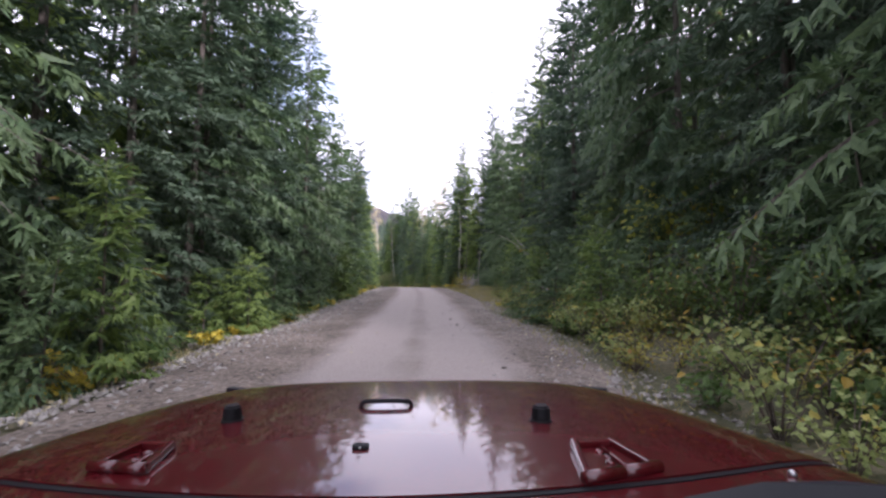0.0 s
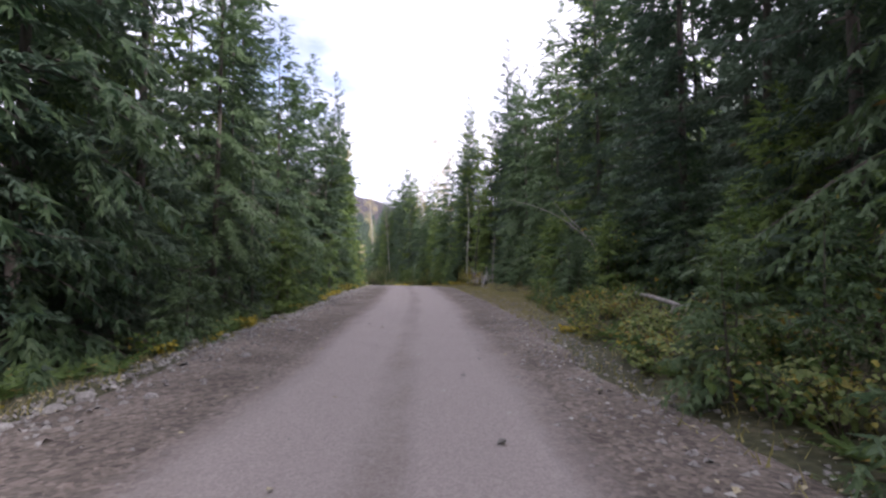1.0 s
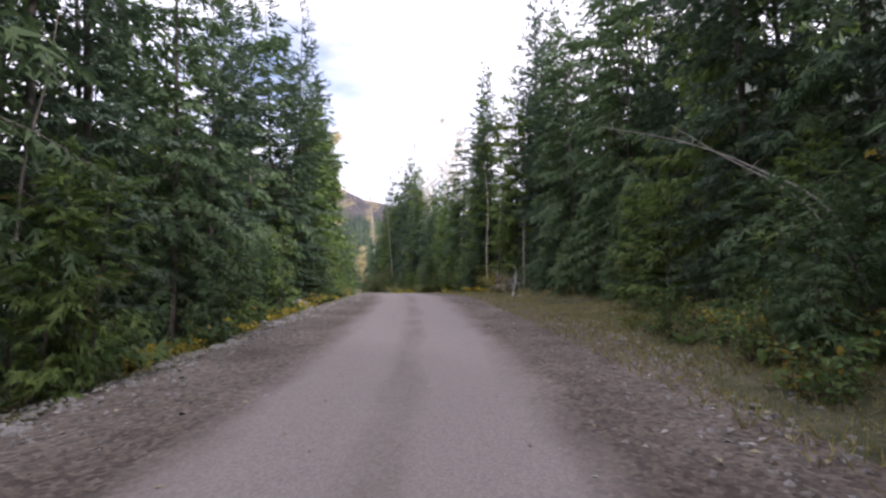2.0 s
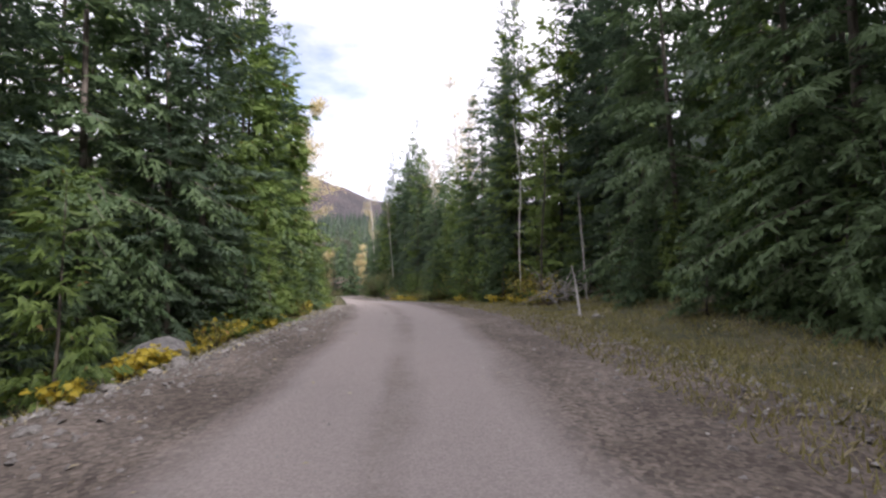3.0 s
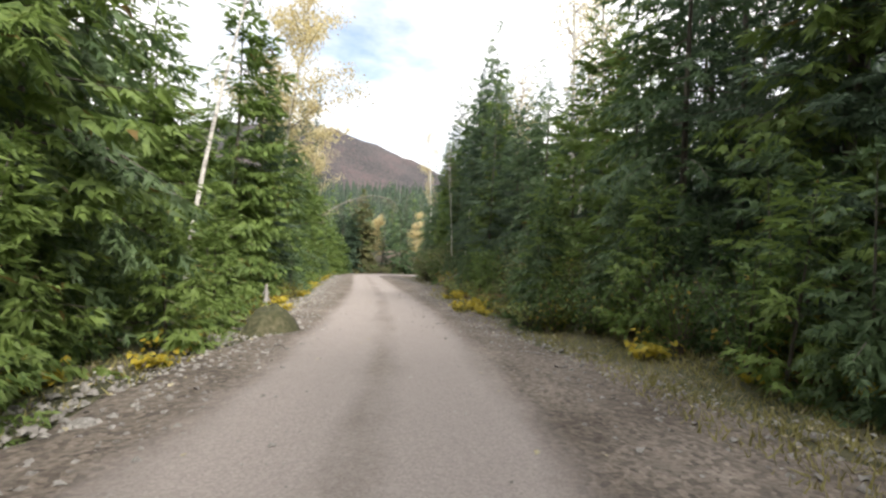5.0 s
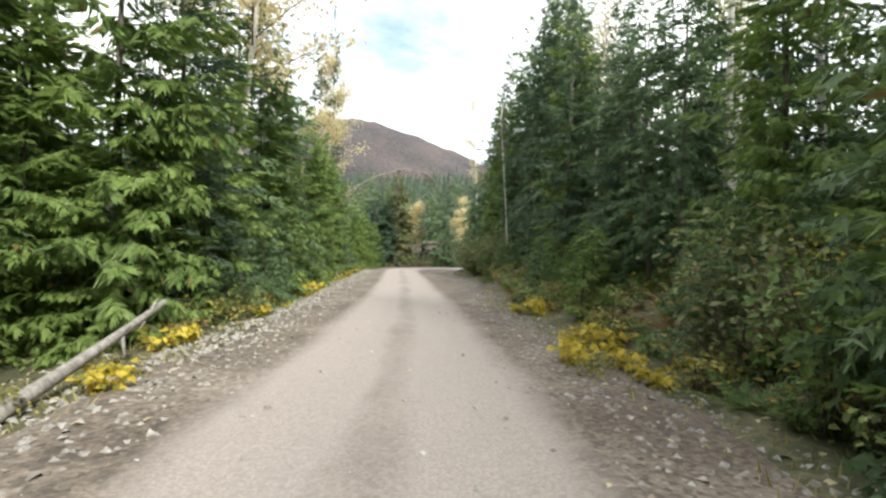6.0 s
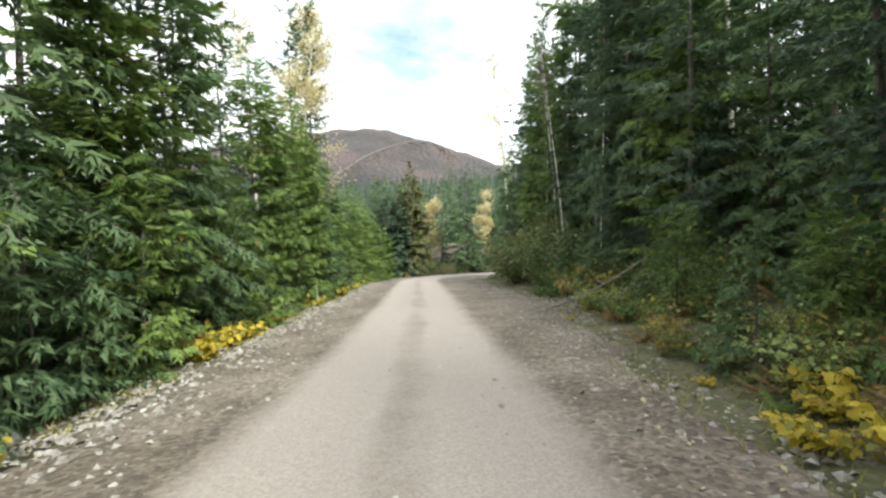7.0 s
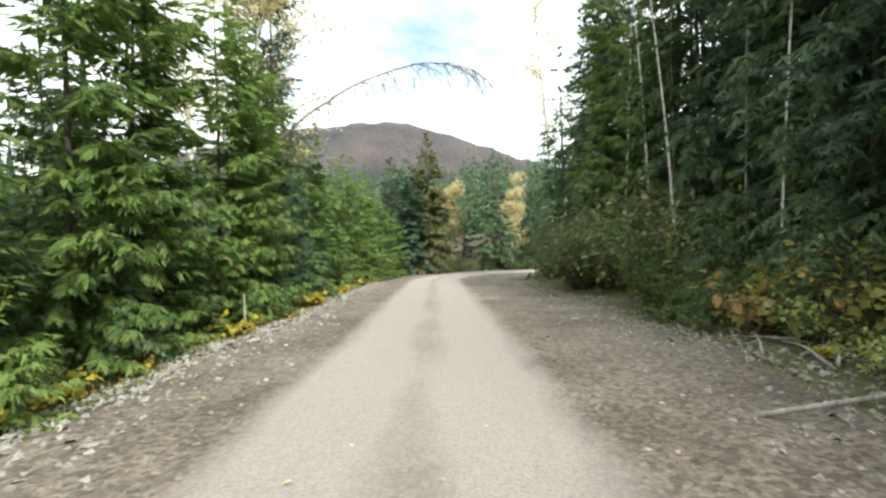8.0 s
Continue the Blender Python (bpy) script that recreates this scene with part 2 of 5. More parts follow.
GRAVEL = road_surface()
SOIL = surface("forest_soil", (0.038, 0.036, 0.020), (0.162, 0.140, 0.085), fine=9, coarse=0.8, rough=0.95, relief=0.8, depth=0.05, third=(0.072, 0.075, 0.034))
BARK = surface("conifer_bark", (0.05, 0.04, 0.032), (0.19, 0.165, 0.14), fine=7, coarse=2, stretch=(3, 3, 0.5), relief=0.8, depth=0.03)
BIRCH_BARK = surface("birch_bark", (0.085, 0.076, 0.068), (0.612, 0.586, 0.535), fine=5, coarse=2.2, stretch=(1, 1, 3), spread=(0.30, 0.46), rough=0.7, relief=0.3)
DEAD_WOOD = surface("weathered_wood", (0.187, 0.170, 0.153), (0.442, 0.416, 0.383), fine=9, coarse=2, stretch=(3, 3, 0.4), relief=0.6)
TWIG = surface("twig_bark", (0.07, 0.05, 0.04), (0.20, 0.16, 0.13), fine=12, coarse=3)
CLAY = surface("bare_clay", (0.13, 0.105, 0.08), (0.26, 0.215, 0.175), fine=3, coarse=0.6, relief=0.7, depth=0.1)
STONE = surface("pale_stone", (0.17, 0.155, 0.14), (0.46, 0.44, 0.41), fine=14, coarse=3, relief=0.5)
ROCK_DARK = surface("grey_rock", (0.102, 0.098, 0.093), (0.289, 0.281, 0.272), fine=9, coarse=2, relief=0.6)
CEDAR = foliage("cedar_sprays", (0.052, 0.104, 0.027), (0.230, 0.320, 0.088), odd=(0.22, 0.15, 0.05), share=0.012, clear=0.4)
SPRUCE = foliage("spruce_needles", (0.032, 0.068, 0.043), (0.118, 0.172, 0.106), clear=0.32)
HEMLOCK = foliage("hemlock_needles", (0.034, 0.078, 0.036), (0.145, 0.215, 0.096), clear=0.36)
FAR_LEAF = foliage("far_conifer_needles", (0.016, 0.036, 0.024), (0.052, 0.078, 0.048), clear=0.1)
BROWN_CONIFER = foliage("browning_spruce_needles", (0.075, 0.085, 0.036), (0.215, 0.210, 0.092), clear=0.3)
GREEN_LEAF = foliage("green_leaves", (0.040, 0.088, 0.024), (0.155, 0.235, 0.066), odd=(0.42, 0.30, 0.06), share=0.05, clear=0.38)
YELLOW_LEAF = foliage("yellow_leaves", (0.34, 0.27, 0.03), (0.66, 0.53, 0.07), odd=(0.246, 0.246, 0.049), share=0.15, clear=0.42)
MIXED_LEAF = foliage("turning_leaves", (0.093, 0.115, 0.030), (0.374, 0.332, 0.076), odd=(0.357, 0.221, 0.068), share=0.05, clear=0.38)
DULL_LEAF = foliage("dull_leaves", (0.085, 0.11, 0.045), (0.24, 0.265, 0.11), odd=(0.26, 0.19, 0.09), share=0.08, clear=0.3)
GOLD_LEAF = foliage("gold_birch_leaves", (0.425, 0.357, 0.170), (0.714, 0.629, 0.374), clear=0.5)
FERN_LEAF = foliage("fern_fronds", (0.055, 0.105, 0.028), (0.16, 0.24, 0.065), odd=(0.36, 0.27, 0.08), share=0.05)
GRASS_LEAF = foliage("verge_grass", (0.123, 0.127, 0.037), (0.328, 0.295, 0.107), odd=(0.377, 0.328, 0.180), share=0.2)
LITTER_LEAF = foliage("fallen_leaves", (0.304, 0.248, 0.128), (0.528, 0.464, 0.304), odd=(0.496, 0.480, 0.432), share=0.3, clear=0.1)
BROWN_LEAF = foliage("withered_fronds", (0.12, 0.075, 0.035), (0.34, 0.22, 0.11), odd=(0.16, 0.17, 0.05), share=0.2, clear=0.25)
ORANGE_LEAF = foliage("orange_leaves", (0.216, 0.128, 0.044), (0.432, 0.288, 0.128), odd=(0.336, 0.304, 0.080), share=0.3, clear=0.4)
PALE_LEAF = foliage("pale_green_leaves", (0.09, 0.14, 0.04), (0.36, 0.42, 0.15), odd=(0.48, 0.42, 0.10), share=0.07, clear=0.4)
LIME_LEAF = foliage("yellow_green_leaves", (0.12, 0.17, 0.03), (0.36, 0.38, 0.07), odd=(0.5, 0.42, 0.08), share=0.1, clear=0.42)
# ---- ground and road ----
def ground_lines(fine, low, high, lo_end, hi_end):
    mid = np.arange(low, high + fine / 2, fine)
    below, above, step = [], [], fine
    v = low
    while v > lo_end:
        step *= 1.22
        v -= step
        below.append(v)
    v, step = high, fine
    while v < hi_end:
        step *= 1.22
        v += step
        above.append(v)
    return np.r_[below[::-1], mid, above]


def nearest_on_axis(x, y):
    """Metres along and to the right of the road for arrays of places."""
    s, off = np.empty(len(x)), np.empty(len(x))
    coarse = AXIS[::4]
    for a in range(0, len(x), 4000):
        px, py = x[a : a + 4000], y[a : a + 4000]
        i = np.argmin((px[:, None] - coarse[None, :, 0]) ** 2 + (py[:, None] - coarse[None, :, 1]) ** 2, 1) * 4
        dx, dy = px - AXIS[i, 0], py - AXIS[i, 1]
        s[a : a + 4000] = SEG[i] + dx * WAY[i, 0] + dy * WAY[i, 1]
        off[a : a + 4000] = dx * WAY[i, 1] - dy * WAY[i, 0]
    return s, off


def right_edge(s):
    return np.interp(s, [0, 22, 32, 54, 62, 76, 86, 140], [3.0, 3.1, 4.6, 4.6, 2.9, 2.9, 4.7, 4.7])


def left_edge(s):
    return np.interp(s, [0, 40, 50, 64, 80, 140], [4.5, 4.6, 3.4, 3.3, 4.2, 4.4])


def ground_height(x, y):
    """Height of the ground for arrays of places: beside the road, and rising to the wooded hills ahead."""
    x, y = np.asarray(x, float), np.asarray(y, float)
    s, off = nearest_on_axis(x, y)
    far = np.hypot(x + 8, y - 50)
    ahead = np.clip((y - 105) / 50, 0, 1)
    rise = 0.15 * np.clip(far - 92, 0, 330) * ahead * ahead * (3 - 2 * ahead)
    return np.interp(s, SEG, AXIS[:, 2]) + profile(s, off) + rise + np.clip(far - 120, 0, 400) * 0.01, s, off


def build_ground():
    xs, ys = ground_lines(0.8, -40, 16, -1500, 1500), ground_lines(0.8, -8, 130, -1200, 2200)
    gx, gy = np.meshgrid(xs, ys)
    x, y = gx.ravel(), gy.ravel()
    z, s, off = ground_height(x, y)
    z -= np.where((off < right_edge(s) - 0.5) & (off > 0.5 - left_edge(s)), 0.12, 0)
    n, m = len(xs), len(ys)
    i = (np.arange(m - 1)[:, None] * n + np.arange(n - 1)[None]).ravel()
    me = tri_mesh("ground", np.c_[x, y, z], quads(np.c_[i, i + 1, i + n + 1, i + n]), True)
    ob = part("ground", me, SOIL, None)
    return tagged(ob, "dark forest soil with litter beside the road", "ground", kind="structure")


def build_road():
    offs = np.r_[np.arange(-1, 1.001, 0.04)]
    ss = np.arange(-30, ROAD_END - 2, 0.3)
    s, k = [v.ravel() for v in np.meshgrid(ss, offs, indexing="ij")]
    edge = 0.30 * bumps(s, 0 * s, 1.9) + 0.18 * bumps(s, 0 * s, 0.6, 2)
    off = np.where(k < 0, k * (left_edge(s) + edge), k * (right_edge(s) + edge))
    base = np.array([np.interp(s, SEG, AXIS[:, n]) for n in range(3)])
    dx, dy = (np.interp(s, SEG, WAY[:, n]) for n in range(2))
    rut = -0.025 * (np.exp(-(((off + 0.95) / 0.3) ** 2)) + np.exp(-(((off - 0.75) / 0.3) ** 2)))
    z = base[2] + profile(s, off) + 0.03 * np.cos(np.clip(off / 2.6, -1.5, 1.5)) + rut + 0.014 * bumps(s, off, 0.35, 3)
    z += 0.03 - 0.14 * np.clip((np.abs(k) - 0.9) / 0.1, 0, 1)
    n = len(offs)
    i = (np.arange(len(ss) - 1)[:, None] * n + np.arange(n - 1)[None]).ravel()
    me = tri_mesh("road", np.c_[base[0] + off * dy, base[1] - off * dx, z], quads(np.c_[i, i + 1, i + n + 1, i + n]), True)
    lanes = np.exp(-(((off + 1.10) / 0.60) ** 4)) + np.exp(-(((off - 0.50) / 0.60) ** 4))
    half = np.interp(s, [0, 45, 60, 90, 110], [1.95, 2.05, 1.8, 1.65, 1.75]) + 0.10 * bumps(s, 0 * s, 1.4, 8)
    wear = 0.22 + 0.34 * np.clip(lanes, 0, 1) + 0.36 * np.exp(-(((off + 0.28) / half) ** 10))
    wear -= 0.26 * np.clip((np.abs(off + 0.28 + 0.25 * bumps(s, 0 * s, 2.7, 4)) - 1.6) / 0.7, 0, 1)
    wear += 0.07 * bumps(s * 0.12, off, 0.16, 5) + 0.05 * bumps(s, off, 1.7, 6) + 0.03
    data = me.attributes.new("wear", "FLOAT", "POINT")
    data.data.foreach_set("value", wear.astype(np.float32))
    ob = part("road", me, GRAVEL, None)
    return tagged(ob, "pale packed gravel forest road with worn wheel tracks", "road", kind="structure")


build_ground()
build_road()


def build_mountain(name, label, cx, cy, ridge, width, seed, material):
    """A far ridge: rows of (metres along it, height), a rounded section, broken by spurs."""
    u = np.linspace(ridge[0][0], ridge[-1][0], 90)
    h = np.interp(u, *zip(*ridge))
    v = np.linspace(-1, 1, 46)
    uu, vv = np.meshgrid(u, v, indexing="ij")
    hh = np.repeat(h[:, None], len(v), 1) * (1 - np.abs(vv) ** 1.5)
    hh = hh * (1 + 0.06 * bumps(uu, vv * width, 90, seed)) + 5 * bumps(uu, vv * width, 25, seed + 1) * (1 - np.abs(vv))
    turn = math.atan2(cx + 8, cy - 50)
    px, py = uu.ravel(), vv.ravel() * width
    x = cx + px * math.cos(turn) + py * math.sin(turn)
    y = cy - px * math.sin(turn) + py * math.cos(turn)
    n = len(v)
    i = (np.arange(len(u) - 1)[:, None] * n + np.arange(n - 1)[None]).ravel()
    me = tri_mesh(name, np.c_[x, y, hh.ravel() - 6], quads(np.c_[i, i + n, i + n + 1, i + 1]), True)
    ob = part(name, me, material, None)
    return tagged(ob, label, "mountain", kind="structure")


SLOPE = surface("far_wooded_slope", (0.024, 0.023, 0.030), (0.112, 0.076, 0.078), fine=0.20, coarse=0.014, rough=1.0, relief=1.0, depth=5.0, third=(0.062, 0.056, 0.056))
build_mountain("mountain_backdrop", "far rounded mountain with grey-brown wooded slopes", -468, 888,
               [(-900, 60), (-420, 150), (-220, 212), (-60, 240), (40, 238), (140, 212), (330, 150), (520, 110), (900, 60)], 420, 3, SLOPE)


# ---- plants: shapes ----
def feather(pairs, reach=0.40, broad=0.5, droop=0.25, forward=52, seed=1):
    """A flat spray along +x, one long: narrow pointed leaflets in uneven pairs, and a tip."""
    rng = np.random.default_rng(seed)
    verts, tris = [], []

    def leaflet(px, angle, length, w, sag):
        c, s = math.cos(angle), math.sin(angle)
        i = len(verts)
        for a, b in ((-0.04, w), (1, 0), (-0.04, -w)):
            x, y = px + length * a * c - b * s, length * a * s + b * c
            verts.append((x, y, -droop * px * px - sag * length * a + 0.02 * math.sin(px * 9 + seed)))
        tris.append((i, i + 2, i + 1))

    for n in range(pairs):
        px = 0.03 + 0.85 * n / pairs
        for side in (1, -1):
            length = reach * (1.05 - px) ** 0.6 * (0.7 if n == 0 else 1) * rng.uniform(0.6, 1.25)
            leaflet(px + rng.uniform(-0.03, 0.03), side * radians(forward - 16 * px + rng.uniform(-12, 12)), length, broad / pairs * 0.5 * rng.uniform(0.8, 1.2), rng.uniform(-0.1, 0.45))
    leaflet(0.80, 0.0, 0.32, broad / pairs * 0.4, 0.2)
    return np.array(verts), np.array(tris)


def broad_leaf():
    """A plain oval leaf along +x, one long, folded along its rib."""
    half = [(0.02, 0.0), (0.22, 0.36), (0.62, 0.32), (1.0, 0.0)]
    verts = [(x, y, 0.22 * y - 0.25 * x * x) for x, y in half] + [(x, -y, 0.22 * y - 0.25 * x * x) for x, y in half[1:-1]]
    return np.array(verts), np.array([(0, 2, 1), (0, 3, 2), (0, 4, 5), (0, 5, 3)])


def lobed_leaf():
    """A maple-like leaf of five blunt lobes along +x, one long, cupped."""
    side = [(0.02, 0.20), (0.22, 0.50), (0.40, 0.30), (0.68, 0.36)]
    rim = [(0.0, 0.0), *side, (1.0, 0.0), *((x, -y) for x, y in reversed(side))]
    verts = [(0.36, 0.0, 0.0)] + [(x, y, 0.26 * abs(y) - 0.22 * x * x) for x, y in rim]
    return np.array(verts), np.array([(0, 1 + (n + 1) % 10, 1 + n) for n in range(10)])


def small_leaf():
    return np.array([(0, 0, 0), (0.5, 0.28, 0.06), (1, 0, -0.12), (0.5, -0.28, 0.06)]), np.array([(0, 2, 1), (0, 3, 2)])


def scatter(shape, places, turns, sizes):
    """Copies of a small shape, joined into one array of vertices and triangles. turns: n x 3 x 3."""
    verts, tris = shape
    out = np.einsum("nij,kj->nki", turns, verts) * np.asarray(sizes)[:, None, None] + np.asarray(places)[:, None, :]
    return out.reshape(-1, 3), (tris[None] + (np.arange(len(places)) * len(verts))[:, None, None]).reshape(-1, 3)


def turns_of(yaw, pitch, roll):
    """Matrices that lay +x by yaw about z and pitch up, and roll about it."""
    yaw, pitch, roll = (np.asarray(v, float) for v in (yaw, pitch, roll))
    cy, sy, cp, sp, cr, sr = np.cos(yaw), np.sin(yaw), np.cos(pitch), np.sin(pitch), np.cos(roll), np.sin(roll)
    x = np.stack([cy * cp, sy * cp, sp], -1)
    y0, z0 = np.stack([-sy, cy, 0 * yaw], -1), np.stack([-cy * sp, -sy * sp, cp], -1)
    return np.stack([x, y0 * cr[:, None] + z0 * sr[:, None], z0 * cr[:, None] - y0 * sr[:, None]], -1)


def tube(points, radii, sides=6, caps=True):
    """A tapered tube along points."""
    p, r = np.asarray(points, float), np.asarray(radii, float)
    d = np.gradient(p, axis=0)
    d /= np.linalg.norm(d, axis=1)[:, None] + 1e-9
    ref = np.where(np.abs(d[:, 2:3]) > 0.9, [[1.0, 0, 0]], [[0, 0, 1.0]])
    a = np.cross(d, ref)
    a /= np.linalg.norm(a, axis=1)[:, None] + 1e-9
    b = np.cross(d, a)
    k = np.arange(sides) * 2 * np.pi / sides
    ring = (a[:, None] * np.cos(k)[None, :, None] + b[:, None] * np.sin(k)[None, :, None]) * r[:, None, None]
    v = (p[:, None] + ring).reshape(-1, 3)
    t = []
    for n in range(len(p) - 1):
        for m in range(sides):
            q0, q1 = n * sides + m, n * sides + (m + 1) % sides
            t += [(q0, q1, q1 + sides), (q0, q1 + sides, q0 + sides)]
    if not caps:
        return v, np.array(t)
    top = len(v)
    v = np.vstack([v, p[:1], p[-1:]])
    for m in range(sides):
        t += [(top, (m + 1) % sides, m), (top + 1, (len(p) - 1) * sides + m, (len(p) - 1) * sides + (m + 1) % sides)]
    return v, np.array(t)


def joined(pieces):
    verts, tris, n = [], [], 0
    for v, t in pieces:
        verts.append(v)
        tris.append(np.asarray(t) + n)
        n += len(v)
    return np.vstack(verts), np.vstack(tris)


def tuft(blades, wide, seed, sweep=(12, 52), flat=0.22, droop=0.22, plain=False):
    """An uneven spray along +x, one long: pointed blades that leave a thin axis at all angles, no two pairs alike."""
    rng = np.random.default_rng(seed)
    verts, tris = [], []
    for n in range(blades):
        px = 0.0 if n < 2 else 0.70 * (n + rng.uniform(-0.6, 0.6)) / blades
        last = n == blades - 1
        turn = 0.0 if last else (1 if n % 2 else -1) * radians(rng.uniform(*sweep) * (1.1 - 0.5 * px))
        length = (1.02 - px) if last else (0.62 - 0.42 * px) * rng.uniform(0.6, 1.3)
        tilt = rng.normal(0, flat) - 0.15
        d = np.array([math.cos(turn) * math.cos(tilt), math.sin(turn) * math.cos(tilt), math.sin(tilt)])
        side = np.cross(d, [0, 0, 1.0])
        side /= np.linalg.norm(side)
        side = side * math.cos(tilt * 2) + np.cross(side, d) * math.sin(rng.normal(0, 0.4))
        w = wide * rng.uniform(0.7, 1.3) * (0.5 + 0.7 * length)
        o = np.array([px, 0, -droop * px * px])
        i = len(verts)
        if plain:
            verts += [o + side * w * 1.1, o + d * length - (0, 0, droop * length * length * 0.6), o - side * w * 1.1]
            tris.append((i, i + 1, i + 2))
            continue
        verts += [o + side * w * 0.45, o + d * length * 0.55 + side * w, o + d * length - (0, 0, droop * length * length * 0.6), o - side * w * 0.45]
        tris += [(i, i + 1, i + 2), (i, i + 2, i + 3)]
    return np.array(verts), np.array(tris)


def conifer_meshes(seed, tall, reach, bare, step=0.42, ring=5, density=6.0, spray=0.44, blades=6, wide=0.075, outline=0.8, low=-22, high=48,
                   droop=0.22, upturn=0.10, hang=0.12, ragged=0.3, facing=0.75, flat=0.22, sweep=(12, 52), plain=False, finest=0.56):
    """Trunk, limbs in loose whorls, and a crown of sprays along the limbs. bare: height of the lowest green limb."""
    rng = np.random.default_rng(seed)

    def grain(z):
        """Coarser sprays high up, fine ones where the road passes them."""
        return min(1.45, max(finest, 0.52 + 0.068 * z))

    zs = np.linspace(-0.4, tall, 13)
    bend = 0.010 * tall * np.c_[np.sin(zs / tall * 3 + seed), np.cos(zs / tall * 2.3 + seed)]
    bend -= bend[0]
    rad = (0.012 + 0.0062 * tall) * np.clip(1 - (zs / tall), 0.012, 1) ** 0.9
    rad[0] *= 1.5
    wood = [tube(np.c_[bend, zs], rad, 7)]
    arms = []
    places, yaws, pitches, rolls, sizes = [], [], [], [], []
    k = np.linspace(0, 1, 4)
    levels = [bare]
    while levels[-1] < tall - 0.2:
        levels.append(levels[-1] + step * grain(levels[-1]))
    for level, floor_z in enumerate(levels):
        swell = rng.uniform(0.82, 1.12)
        for n in range(ring):
            z = min(tall - 0.1, max(bare, floor_z + step * rng.uniform(-0.5, 0.5)))
            u = min(0.995, max(0.0, (z - bare) / (tall - bare)))
            az = rng.normal(0, 0.95) if rng.uniform() < facing else rng.uniform(-math.pi, math.pi)
            if rng.uniform() < 0.08:
                continue
            length = reach * (1 - u) ** outline * min(1.0, 0.72 + 2.2 * u) * swell * (1 - ragged * rng.uniform(0, 1) ** 1.5) + 0.10
            length *= 0.86 + 0.16 * math.sin(az * 2.0 + z * 1.9 + seed) + 0.06 * math.sin(z * 5.1)
            lift = radians(low + (high - low) * u**1.5 + rng.uniform(-8, 8))
            c = np.array([np.interp(z, zs, bend[:, 0]), np.interp(z, zs, bend[:, 1]), z])
            side = rng.uniform(-0.16, 0.16)
            out = length * k * math.cos(lift)
            line = np.c_[out * math.cos(az) - side * length * k * k * math.sin(az), out * math.sin(az) + side * length * k * k * math.cos(az),
                         length * (k * math.sin(lift) - droop * k**2 + upturn * k**4)] + c
            if (level + n) % (4 if facing > 0.7 else 9) == 0 and length > 0.6:
                arms.append(tube(line, np.linspace(0.010 + 0.008 * length, 0.004, 4), 3, False))
            count = max(2, int(round(density * length / grain(z))))
            full = min(spray * grain(z), 0.16 + 0.55 * length)
            for j in range(count):
                f = 1.0 if j == 0 else 0.16 + 0.84 * (j - rng.uniform(0.1, 0.9)) / (count - 1)
                slope = lift - 2 * droop * f + 4 * upturn * f**3
                places.append([np.interp(f, k, line[:, m]) for m in range(3)])
                yaws.append(az + side + (rng.normal(0, 0.2) if j == 0 else (1 if j % 2 else -1) * rng.uniform(0.45, 1.15)))
                pitches.append(slope - hang * (0.6 + 0.6 * f) + rng.normal(0, 0.17))
                rolls.append(rng.normal(0, 0.38))
                sizes.append(full * (0.62 + 0.5 * math.sin(math.pi * (0.12 + 0.80 * f))) * rng.uniform(0.7, 1.3))
    for n in range(4):
        places.append([bend[-1, 0], bend[-1, 1], tall - 0.12 - 0.16 * n])
        yaws.append(n * 1.7), pitches.append(1.35 - 0.25 * n), rolls.append(0.0), sizes.append(0.24)
    turns, places, sizes = turns_of(yaws, pitches, rolls), np.array(places), np.array(sizes)
    crown = joined([scatter(tuft(blades, wide, seed + n, sweep, flat, plain=plain), places[n::4], turns[n::4], sizes[n::4]) for n in range(4)])
    return joined(wood), joined(arms), crown


def conifer(name, label, seed, leaf, m, group, **shape):
    wood, arms, crown = conifer_meshes(seed, **shape)
    tree = thing(name, label, "tree", m, group)
    part("trunk", tri_mesh("trunk", *wood, True), BARK, tree)
    tagged(part("branchwork", tri_mesh("branchwork", *arms), BARK, tree), kind="stuff")
    tagged(part("crown", tri_mesh("crown", *crown), leaf, tree), kind="stuff")
    return tree


class Kind:
    """A plant built at its first place and copied to the others."""

    def __init__(self, build, tall=1.0):
        self.build, self.tall, self.first = build, tall, None

    def put(self, m):
        if self.first is None:
            self.first = self.build(m)
            return self.first
        return copy_thing(self.first, m @ Matrix.Diagonal((*(1 / v for v in self.first.scale), 1)))


